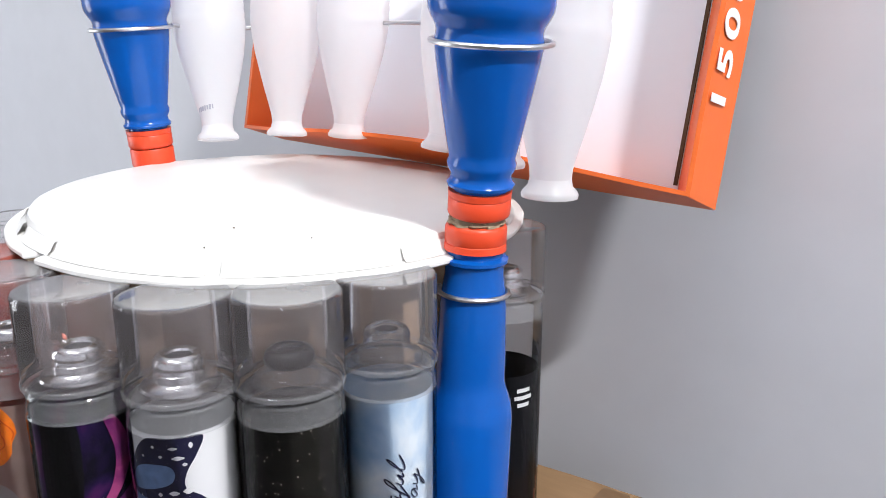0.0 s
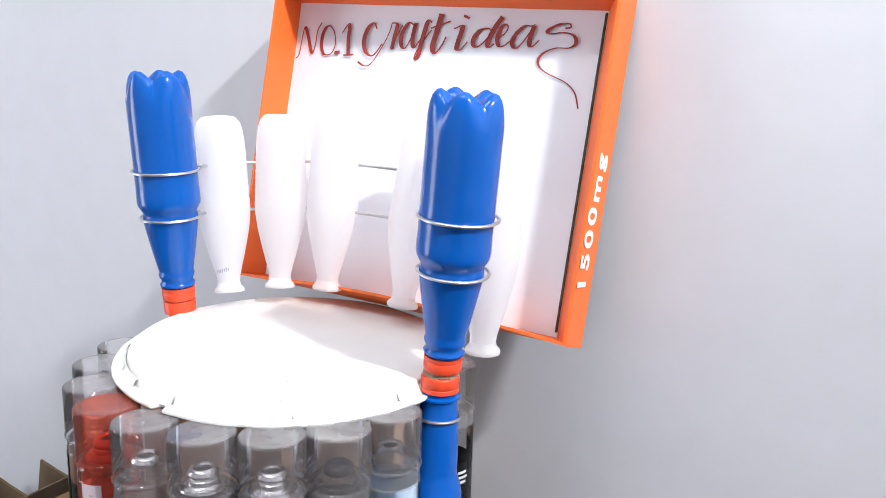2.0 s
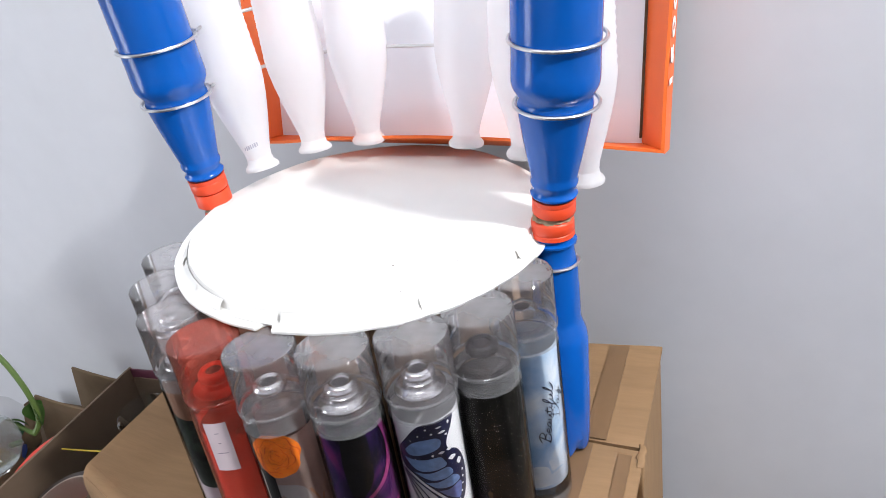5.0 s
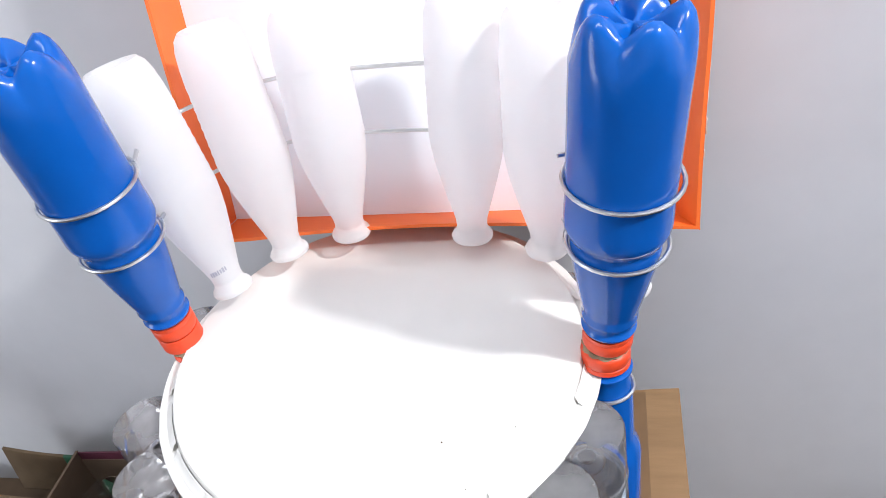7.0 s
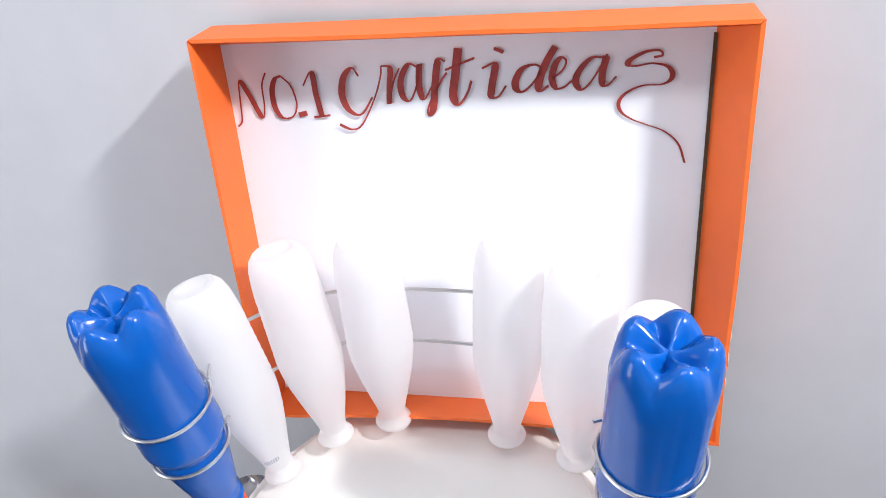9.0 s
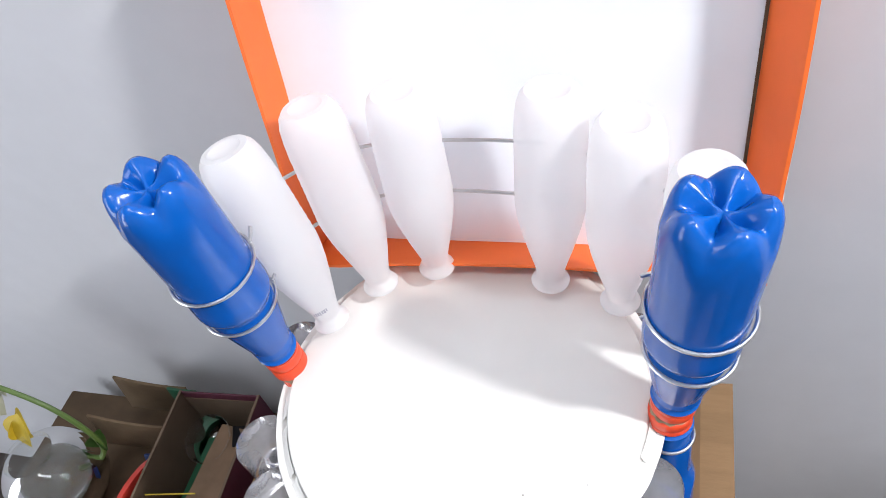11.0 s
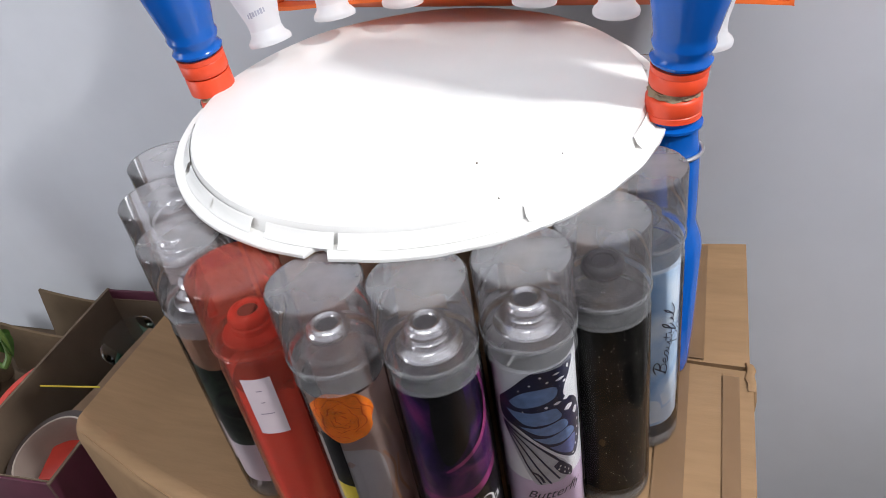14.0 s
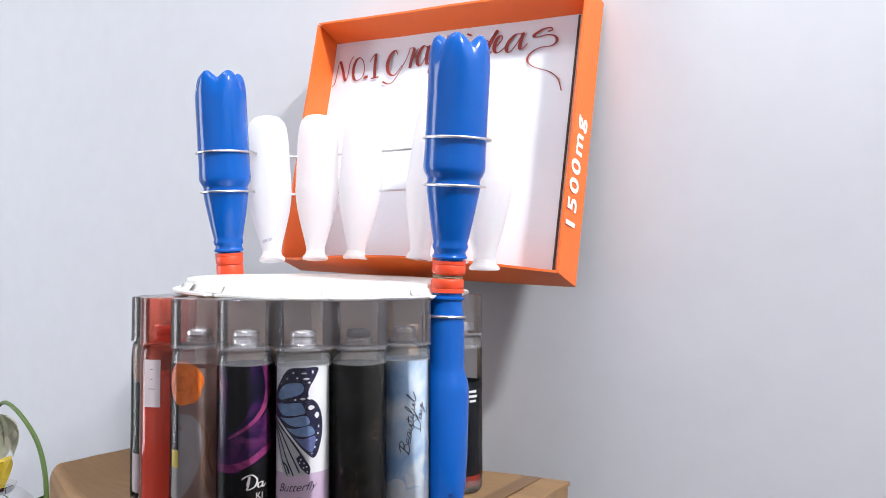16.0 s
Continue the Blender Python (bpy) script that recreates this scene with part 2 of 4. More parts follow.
SKYPRINT = ramp_print("sky_cloud_print", 24, [(0.38, (0.26, 0.44, 0.70)), (0.50, (0.50, 0.64, 0.80)), (0.60, (0.76, 0.82, 0.88))], distort=0.35, detail=5.0)
CLOUD = ramp_print("cloud_print", 60, [(0.3, (0.58, 0.69, 0.80)), (0.7, (0.76, 0.81, 0.87))], distort=0.8)
DARKGREEN = ramp_print("dark_leaf_print", 35, [(0.4, (0.015, 0.018, 0.016)), (0.7, (0.05, 0.07, 0.05))], distort=1.5)


# ---- mesh helpers ----
def mesh_of(name, bm, material, smooth=True):
    me = bpy.data.meshes.new(name)
    bm.normal_update()
    bm.to_mesh(me)
    bm.free()
    me.materials.append(material)
    if smooth:
        me.polygons.foreach_set("use_smooth", [True] * len(me.polygons))
        me.set_sharp_from_angle(angle=radians(38))
    return me


def part(name, bm, material, parent, label="", smooth=True, m=None):
    ob = new(name, mesh_of(name, bm, material, smooth))
    ob.parent = parent
    if m is not None:
        ob.matrix_basis = m
    return tagged(ob, label)


def thing(name, m, label, category, group="", kind=""):
    ob = new(name)
    ob.empty_display_size = 0.02
    ob.matrix_basis = m
    return tagged(ob, label, category, group, kind)


def lathe(profile, seg=40, bm=None, shape=None, m=Matrix()):
    """Revolves (radius, z) pairs round z; shape(angle, i, r, z) may bend a point."""
    bm = bm or bmesh.new()
    rings = []
    for i, (r, z) in enumerate(profile):
        if r < 1e-6:
            rings.append([bm.verts.new(m @ Vector((0, 0, z)))])
            continue
        ring = []
        for k in range(seg):
            a = 2 * math.pi * k / seg
            rr, zz = shape(a, i, r, z) if shape else (r, z)
            ring.append(bm.verts.new(m @ Vector((rr * math.cos(a), rr * math.sin(a), zz))))
        rings.append(ring)
    for a, b in zip(rings, rings[1:]):
        for k in range(seg):
            q = (k + 1) % seg
            if len(a) == 1 and len(b) > 1:
                bm.faces.new((a[0], b[q], b[k]))
            elif len(b) == 1 and len(a) > 1:
                bm.faces.new((a[k], a[q], b[0]))
            elif len(a) > 1:
                bm.faces.new((a[k], a[q], b[q], b[k]))
    bmesh.ops.recalc_face_normals(bm, faces=bm.faces)
    return bm


def box(x0, x1, y0, y1, z0, z1, bevel=0.0, bm=None, m=Matrix()):
    bm = bm or bmesh.new()
    made = bmesh.ops.create_cube(bm, size=1.0, matrix=m @ Matrix.Translation(((x0 + x1) / 2, (y0 + y1) / 2, (z0 + z1) / 2)) @ Matrix.Diagonal((x1 - x0, y1 - y0, z1 - z0, 1)))
    if bevel:
        edges = {e for v in made["verts"] for e in v.link_edges}
        bmesh.ops.bevel(bm, geom=list(edges), offset=bevel, segments=2, affect="EDGES", profile=0.5)
    return bm


def spline(points, steps=8):
    """A smooth line through the points."""
    ps = [Vector(p) for p in points]
    ps = [ps[0] * 2 - ps[1]] + ps + [ps[-1] * 2 - ps[-2]]
    out = []
    for a, b, c, d in zip(ps, ps[1:], ps[2:], ps[3:]):
        for i in range(steps):
            t = i / steps
            out.append(0.5 * (2 * b + (c - a) * t + (2 * a - 5 * b + 4 * c - d) * t * t + (3 * b - a - 3 * c + d) * t ** 3))
    out.append(ps[-2])
    return out


def tube(points, r, seg=8, bm=None, taper=None):
    bm = bm or bmesh.new()
    rings = []
    up = Vector((0.13, 0.21, 0.97))
    for i, p in enumerate(points):
        d = (points[min(i + 1, len(points) - 1)] - points[max(i - 1, 0)]).normalized()
        s = d.cross(up)
        s = (s if s.length > 1e-4 else d.cross(Vector((1, 0, 0)))).normalized()
        n = s.cross(d)
        rr = r * (taper(i / (len(points) - 1)) if taper else 1)
        rings.append([bm.verts.new(p + rr * (math.cos(2 * math.pi * k / seg) * s + math.sin(2 * math.pi * k / seg) * n)) for k in range(seg)])
    for a, b in zip(rings, rings[1:]):
        for k in range(seg):
            bm.faces.new((a[k], a[(k + 1) % seg], b[(k + 1) % seg], b[k]))
    bm.faces.new(rings[0]), bm.faces.new(rings[-1][::-1])
    bmesh.ops.recalc_face_normals(bm, faces=bm.faces)
    return bm


# ---- the room ----
def structure(name, bm, material, label, category):
    return tagged(new(name, mesh_of(name, bm, material, False)), label, category, kind="structure")


WX0, WX1, WY0, WY1, WH = -2.40, 1.60, -2.40, 0.482, 2.70
structure("floor", box(WX0 - 0.2, WX1 + 0.2, WY0 - 0.2, WY1 + 0.2, -0.12, 0), FLOOR, "dull brown floor of the room", "floor")
structure("ceiling", box(WX0 - 0.2, WX1 + 0.2, WY0 - 0.2, WY1 + 0.2, WH, WH + 0.12), CEIL, "plain white ceiling", "ceiling")
structure("wall_north", box(WX0 - 0.2, WX1 + 0.2, WY1, WY1 + 0.15, 0, WH), WALL, "pale grey painted plaster wall behind the chair", "wall")
structure("wall_south", box(WX0 - 0.2, WX1 + 0.2, WY0 - 0.15, WY0, 0, WH), WALL, "pale grey painted plaster wall", "wall")


def pierced_wall(name, x0, x1, y0, y1, z1):
    bm = box(x0, x1, WY0, y0, 0, WH)
    box(x0, x1, y1, WY1, 0, WH, bm=bm), box(x0, x1, y0, y1, z1, WH, bm=bm)
    return structure(name, bm, WALL, "pale grey painted plaster wall with an unseen doorway, added for the fill", "wall")


structure("wall_east", box(WX1, WX1 + 0.15, WY0, WY1, 0, WH), WALL, "pale grey painted plaster wall", "wall")
# this unseen wall's doorway is added to let the west fill in
pierced_wall("wall_west", WX0 - 0.15, WX0, -1.30, -0.54, 2.02)

# ---- the framed board on the wall ----
BW, BH, BD = 0.356, 0.302, 0.032
BOARD = pose(-0.309, 0.432, 0.9785, -9.4, 3.1, 2.4)
board = thing("wall_board", BOARD, "white paper board in an orange cardboard tray frame on the wall", "board")
part("backing", box(-0.181, 0.166, 0.0105, 0.0135, -0.153, 0.148), KRAFT, board)
# outlines of the frame: back, outer front, rim, and where the sloping inside meets the paper
RECTS = ((-0.186, 0.1745, -0.157, 0.153, 0.014), (-0.181, 0.173, -0.151, 0.151, -BD), (-0.1785, 0.1705, -0.1485, 0.1485, -BD), (-0.1785, 0.1525, -0.1510, 0.1405, 0.0095))


def frame_side(side, label):
    """One side of the mitred frame: 0 bottom, 1 right, 2 top, 3 left."""
    bm = bmesh.new()
    ends = []
    for end in (0, 1):
        ring = []
        for x0, x1, z0, z1, y in RECTS:
            corners = ((x0, z0), (x1, z0), (x1, z1), (x0, z1))
            x, z = corners[(side + end) % 4]
            gap = 0.0004 if end == 0 else -0.0004
            ring.append(bm.verts.new((x + (gap if side in (0,) else -gap if side == 2 else 0), y, z + (gap if side == 1 else -gap if side == 3 else 0))))
        ends.append(ring)
    a, b = ends
    for k in range(4):
        bm.faces.new((a[k], a[(k + 1) % 4], b[(k + 1) % 4], b[k]))
    bm.faces.new(a), bm.faces.new(b[::-1])
    long = [e for e in bm.edges if e.calc_length() > 0.2]
    bmesh.ops.subdivide_edges(bm, edges=long, cuts=12)
    for v in bm.verts:
        bow = noise.noise(v.co * 14 + Vector((side * 7.0, 0, 0))) * 0.0011
        v.co += Vector((bow, 0, bow)) * (1 if v.co.y < -0.02 else 0.2)
        if side == 0 and v.co.y < -0.02:
            v.co.z += 0.008 * max(0.0, 1 - (v.co.x / 0.165) ** 2)
    bmesh.ops.recalc_face_normals(bm, faces=bm.faces)
    return part(("frame_bottom", "frame_side", "frame_top", "frame_side")[side], bm, ORANGE, board, label)


frame_side(0, "orange card frame bottom"), frame_side(2, "orange card frame top"), frame_side(3, "orange card frame side")
right_side = frame_side(1, "orange card frame side with white printed numbers")
bm = bmesh.new()
NX, NZ = 24, 20
grid = [[bm.verts.new((-0.1795 + i / NX * 0.3330, 0.0082 + 0.0016 * noise.noise((i * 0.21, j * 0.17, 3.0)), -0.1515 + j / NZ * 0.2925)) for j in range(NZ + 1)] for i in range(NX + 1)]
for i in range(NX):
    for j in range(NZ):
        bm.faces.new((grid[i][j], grid[i + 1][j], grid[i + 1][j + 1], grid[i][j + 1]))
# dark strip laid in for the shaded gap between sheet and frame
part("gap_shade_strip", box(0.1510, 0.1532, 0.0048, 0.0060, -0.146, 0.138), KRAFT, board, "dark strip standing in for the shaded gap beside the sheet")
paper = part("paper_sheet", bm, PAPER, board, "white paper sheet with maroon handwriting")


def lettering(text, size, material, name, parent, m, shear=0.0, spacing=1.0, extrude=0.0002, bold=0.0):
    cu = bpy.data.curves.new(name, "FONT")
    cu.body, cu.size, cu.shear, cu.extrude, cu.space_character = text, size, shear, extrude, spacing
    cu.offset = bold
    cu.align_x, cu.align_y = "CENTER", "CENTER"
    tmp = bpy.data.objects.new(name, cu)
    scene.collection.objects.link(tmp)
    bpy.context.view_layer.update()
    me = bpy.data.meshes.new_from_object(tmp.evaluated_get(bpy.context.evaluated_depsgraph_get()))
    bpy.data.objects.remove(tmp)
    me.materials.clear()
    me.materials.append(material)
    ob = new(name, me)
    ob.parent, ob.matrix_basis = parent, m
    return ob


# printed on the frame's outer side, reading upwards
up_x, up_y, up_z = Vector((0, 0, 1)), Vector((-0.0326, -0.9995, 0)), Vector((0.9995, -0.0326, 0))
m = Matrix((up_x, up_y, up_z)).transposed().to_4x4()
m.translation = (0.1741, -0.0165, -0.046)
lettering("1500mg", 0.0315, WHITE_INK, "printed_text", right_side, m, spacing=1.24, bold=0.0007)

# handwriting: each stroke is a flat ribbon drawn with a broad nib
PEN = 0.000218


def stroke(points, wide=1.0, fade=0.0):
    bm = bmesh.new()
    line = spline([(x, 0, y + 0.032 * (x - 185)) for x, y in points], 10)
    line = [Vector(((p.x - 95) * PEN * 1.066 - 0.176, 0.0067, (235 - p.z) * PEN * 0.986 + 0.0872)) for p in line]
    prev = None
    for i, p in enumerate(line):
        d = (line[min(i + 1, len(line) - 1)] - line[max(i - 1, 0)]).normalized()
        side = Vector((d.z, 0, -d.x))
        w = wide * (0.0006 + 0.0015 * max(0.0, -d.z) ** 1.5) * (1 - fade * i / len(line))
        pair = bm.verts.new(p + side * w), bm.verts.new(p - side * w)
        if prev:
            bm.faces.new((prev[0], prev[1], pair[1], pair[0]))
        prev = pair
    part("handwriting", bm, MAROON_INK, paper, "maroon handwritten stroke", False)


stroke([(95, 262), (112, 240), (118, 170), (126, 105), (150, 150), (182, 228), (195, 190), (198, 120), (215, 78)])
stroke([(262, 88), (242, 100), (228, 140), (230, 195), (250, 228), (285, 222), (302, 180), (290, 120), (262, 88)])
stroke([(316, 206), (319, 222)], 1.6)
stroke([(330, 120), (362, 75), (368, 150), (378, 222)])
stroke([(352, 224), (380, 221), (405, 217)], 1.3)
stroke([(508, 88), (490, 62), (462, 90), (450, 150), (468, 200), (505, 212), (545, 155)], 1.2)
stroke([(432, 248), (470, 264), (505, 245), (550, 160), (575, 90), (580, 55)])
stroke([(580, 55), (606, 62), (600, 120), (596, 176), (612, 110), (634, 62)])
stroke([(690, 60), (662, 50), (636, 100), (638, 150), (660, 165), (685, 110), (695, 50), (690, 120), (702, 160), (728, 120)], 1.1)
stroke([(772, 40), (752, 38), (738, 110), (728, 190), (712, 212), (716, 180), (752, 110), (775, 75)], 1.2)
stroke([(812, 0), (800, 80), (790, 150), (806, 176), (832, 140), (846, 100)], 1.4)
stroke([(770, 68), (810, 50), (858, 30)], 1.3)
stroke([(878, 62), (915, 48), (906, 110), (902, 148), (922, 150), (946, 115)], 1.2)
stroke([(930, 2), (926, 12)], 1.8)
stroke([(1052, 62), (1028, 50), (994, 62), (974, 96), (974, 124), (992, 134), (1020, 110), (1050, 66)], 1.2)
stroke([(1086, -4), (1064, 36), (1046, 80), (1038, 116), (1046, 130), (1066, 114)], 1.3)
stroke([(1078, 92), (1106, 66), (1116, 40), (1104, 28), (1086, 48), (1076, 92), (1088, 122), (1110, 118), (1132, 98)], 1.1)
stroke([(1216, 28), (1186, 30), (1156, 62), (1142, 100), (1158, 126), (1184, 102), (1212, 52), (1228, 18)], 1.1)
stroke([(1226, 24), (1216, 70), (1216, 106), (1230, 112), (1254, 84)], 1.1)
stroke([(1352, 28), (1374, 22), (1366, 8), (1330, 12), (1294, 32), (1284, 48), (1302, 54), (1346, 46), (1384, 52), (1402, 70), (1400, 92), (1376, 108), (1326, 112), (1282, 134), (1262, 164), (1270, 194), (1300, 216), (1340, 232), (1390, 252), (1430, 290), (1452, 352)], 1.3, 0.75)

# ---- the carton that carries the chair ----
TOP = 0.617
carton = thing("carton", pose(0, 0, 0), "large worn brown cardboard carton with taped flaps", "carton")
FL, FR, BRK, BLK = Vector((-0.599, 0.151)), Vector((-0.150, 0.010)), Vector((-0.151, 0.428)), Vector((-0.598, 0.395))


def on_top(u, v):
    """A spot on the carton's top: u from its left to its right edge, v from front to back."""
    return (FL * (1 - u) + FR * u) * (1 - v) + (BLK * (1 - u) + BRK * u) * v


def slab(u0, u1, v0, v1, z0, z1, bm=None, nu=1, nv=1, sag=0.0):
    bm = bm or bmesh.new()
    layers = []
    for z in (z0, z1):
        layers.append([[bm.verts.new((*on_top(u0 + (u1 - u0) * i / nu, v0 + (v1 - v0) * j / nv), z + (0.015 * max(0.0, 1 - (u0 + (u1 - u0) * i / nu) / 0.13) if z > 0.5 else 0) + sag * noise.noise((i * 0.6, j * 0.8, u0 * 9)))) for j in range(nv + 1)] for i in range(nu + 1)])
    lo, hi = layers
    for i in range(nu):
        for j in range(nv):
            bm.faces.new((lo[i][j], lo[i][j + 1], lo[i + 1][j + 1], lo[i + 1][j])), bm.faces.new((hi[i][j], hi[i + 1][j], hi[i + 1][j + 1], hi[i][j + 1]))
    for i in range(nu):
        bm.faces.new((lo[i][0], lo[i + 1][0], hi[i + 1][0], hi[i][0])), bm.faces.new((lo[i + 1][nv], lo[i][nv], hi[i][nv], hi[i + 1][nv]))
    for j in range(nv):
        bm.faces.new((lo[0][j + 1], lo[0][j], hi[0][j], hi[0][j + 1])), bm.faces.new((lo[nu][j], lo[nu][j + 1], hi[nu][j + 1], hi[nu][j]))
    bmesh.ops.recalc_face_normals(bm, faces=bm.faces)
    return bm


part("body", slab(0.004, 0.996, 0.004, 0.996, 0, TOP - 0.006, nu=24), CARTON, carton)
part("flap", slab(0, 1, 0.668, 1, TOP - 0.0052, TOP - 0.0012, nu=24, nv=4, sag=0.0012), CARTON, carton)
part("flap", slab(-0.004, 1.004, 0.044, 0.658, TOP - 0.0048, TOP - 0.0004, nu=24, nv=8, sag=0.0006), CARTON, carton)
part("packing_tape", slab(0.895, 0.935, 0.672, 0.99, TOP - 0.0004, TOP + 0.0003), CARTON_DARK, carton, "brown packing tape")
part("packing_tape", slab(0.875, 0.915, 0.02, 0.655, TOP + 0.0002, TOP + 0.0008), CARTON_DARK, carton, "brown packing tape")
part("packing_tape", slab(0.962, 0.985, 0.02, 0.64, TOP + 0.0002, TOP + 0.0007), CARTON_DARK, carton, "brown packing tape")
bm = bmesh.new()
rows = []
for i in range(37):
    u = -0.004 + 1.008 * i / 36
    rise = 0.015 * max(0.0, 1 - u / 0.13) + 0.0012 * noise.noise((u * 14, 0, 2.0))
    arc = [(*on_top(u, 0.044 - 0.050 * math.sin(a)), TOP - 0.0004 - 0.017 * (1 - math.cos(a)) + rise) for a in [math.pi / 2 * k / 7 for k in range(8)]]
    rows.append([bm.verts.new(p) for p in arc + [(*on_top(u, -0.006), TOP - 0.10), (*on_top(u, 0.003), TOP - 0.10), (*on_top(u, 0.044), TOP - 0.0055 + rise)]])
for a, b in zip(rows, rows[1:]):
    for k in range(11):
        bm.faces.new((a[k], b[k], b[(k + 1) % 11], a[(k + 1) % 11]))
bm.faces.new(rows[0]), bm.faces.new(rows[-1][::-1])
bmesh.ops.recalc_face_normals(bm, faces=bm.faces)
part("rounded_edge", bm, CARTON, carton, "worn, rounded front edge")
ex = (FR - FL).normalized()
fm = Matrix(((ex.x, -ex.y, 0, FL.x), (ex.y, ex.x, 0, FL.y), (0, 0, 1, TOP), (0, 0, 0, 1)))
for pts in ([(0.166, 0.016, 0), (0.174, 0.014, 0), (0.181, 0.0155, 0)], [(0.189, 0.021, 0), (0.194, 0.0135, 0)], [(0.199, 0.014, 0), (0.206, 0.015, 0), (0.211, 0.024, 0)]):
    part("pen_mark", tube([fm @ (q + Vector((0, 0, 0.0006))) for q in spline(pts, 5)], 0.0007, 6), DARKHOLE, carton, "dark pen mark")
bm = box(-0.1535, -0.1478, 0.266, 0.292, TOP - 0.050, TOP + 0.0006, 0.001)
bmesh.ops.subdivide_edges(bm, edges=[e for e in bm.edges if e.calc_length() > 0.012], cuts=3, use_grid_fill=True)
for v in bm.verts:
    v.co += Vector((noise.noise(v.co * 110) * 0.003, noise.noise(v.co * 90 + Vector((5, 0, 0))) * 0.006, noise.noise(v.co * 80) * 0.0015))
part("torn_tape", bm, CARTON, carton, "crumpled torn edge")

# ---- the chair of bottles: its frame of reference ----
DX, DY, TWIST = -0.350, 0.282, 2.5
CHAIR = pose(DX, DY, TOP, 0, 0, TWIST)
RING, PITCH, FIRST = 0.155, 17.3, -5.5


def ring_place(k, r=RING):
    a = radians(FIRST - PITCH * k)
    return CHAIR @ Vector((r * math.cos(a), r * math.sin(a), 0))


# seat: card disc with a raised paper-covered drum
SEAT_M = pose(DX, DY + 0.001, TOP + 0.1925, 1.2, 2.0, TWIST)
seat = thing("round_seat", SEAT_M, "round white paper-covered cardboard seat on the ring of bottles", "seat")
RF, RD, HD = 0.1435, 0.1325, 0.0125


def flange(a, i, r, z):
    d = math.degrees(a)
    cut = 0.0
    if i in (1, 2, 3, 4):
        for centre, half, deep in ((266.5, 2.3, 0.0075), (4.0, 6.5, 0.006), (177.0, 5.0, 0.003)):
            off = (d - centre + 180) % 360 - 180
            if abs(off) < half:
                cut = max(cut, deep * math.sqrt(1 - (off / half) ** 2))
        cut += 0.0007 * noise.noise((math.cos(a) * 9, math.sin(a) * 9, 0))
    return r - cut, z


part("base_disc", lathe([(0, 0), (RF - 0.0006, 0), (RF, 0.0006), (RF, 0.0022), (RF - 0.0006, 0.0028), (0, 0.0028)], 360, shape=flange), SEAT, seat, "white card base disc with small cut notches")
part("raw_edge", lathe([(RF - 0.02, -0.0012), (RF - 0.0022, -0.0012), (RF - 0.0016, -0.0002), (RF - 0.02, -0.0002)], 360, shape=lambda a, i, r, z: flange(a, i + 1, r, z) if i in (1, 2) else (r, z)), CARDEDGE, seat, "raw brown card under the paper")


def wavy(a, i, r, z):
    n = noise.noise((math.cos(a) * 4, math.sin(a) * 4, 1.3))
    return r + (0.0008 * n if r > 0.1 else 0), z + (0.0004 * noise.noise((r * 30 * math.cos(a), r * 30 * math.sin(a), 7.0)) if r > 0.06 else 0)


part("paper_top", lathe([(RD + 0.0015, 0.0028), (RD + 0.0005, 0.006), (RD, HD - 0.003), (RD - 0.0012, HD - 0.0008), (RD - 0.004, HD), (0.10, HD + 0.0005), (0.05, HD), (0, HD)], 144, shape=wavy), SEAT, seat, "glossy white paper drum top")
drum = thing("card_drum", CHAIR, "brown cardboard drum inside the ring of bottles", "drum")
part("wall", lathe([(0.1195, 0.0005), (0.121, 0.001), (0.121, 0.1895), (0.1195, 0.190), (0.1175, 0.1895), (0.1175, 0.001), (0.1195, 0.0005)], 96, shape=lambda a, i, r, z: (r + 0.0008 * noise.noise((math.cos(a) * 5, math.sin(a) * 5, z * 20)), z)), DRUMCARD, drum)
part("seam", box(0.1213, 0.1222, -0.012, 0.012, 0.002, 0.188, m=pose(0, 0, 0, 0, 0, -62)), CARTON_DARK, drum, "taped seam of the drum")
# glued tabs round the drum's side
for k in range(20):
    a0 = radians(18 * k + 1.5 * math.sin(k * 2.3))
    if abs((math.degrees(a0) + 180) % 360 - 180) < 9:
        continue
    bm = bmesh.new()
    cols = []
    wide = radians(17.0 + 0.8 * math.sin(k * 1.7))
    for i in range(7):
        a = a0 + wide * i / 6
        lift = (0.0011 + 0.0004 * math.sin(k * 3.1)) * (i / 6) ** 3 - 0.0005 * math.sin(math.pi * i / 6)
        cols.append([bm.verts.new(((RD + o) * math.cos(a), (RD + o) * math.sin(a), z)) for o, z in ((0.0056, 0.0031), (0.0026 + lift, 0.0052), (0.0013 + lift * 0.5, 0.0082), (0.0004, HD - 0.0036))])
    for c, e in zip(cols, cols[1:]):
        for j in range(3):
            bm.faces.new((c[j], e[j], e[j + 1], c[j + 1]))
    part("paper_tab", bm, SEAT, seat)
for (u, v, q) in ((0.0535, -0.077, 0.6), (0.094, -0.066, 0.35), (0.070, -0.106, 0.35)):
    part("speck", lathe([(0.0010 * q, HD + 0.0001), (0.0008 * q, HD + 0.0008), (0, HD + 0.0009)], 8, m=Matrix.Translation((u, v, 0))), KRAFT, seat, "tiny dark speck")


# ---- mist bottles in the ring ----
BR, BHH = 0.0226, 0.1890
CAP0 = BHH - 0.0385


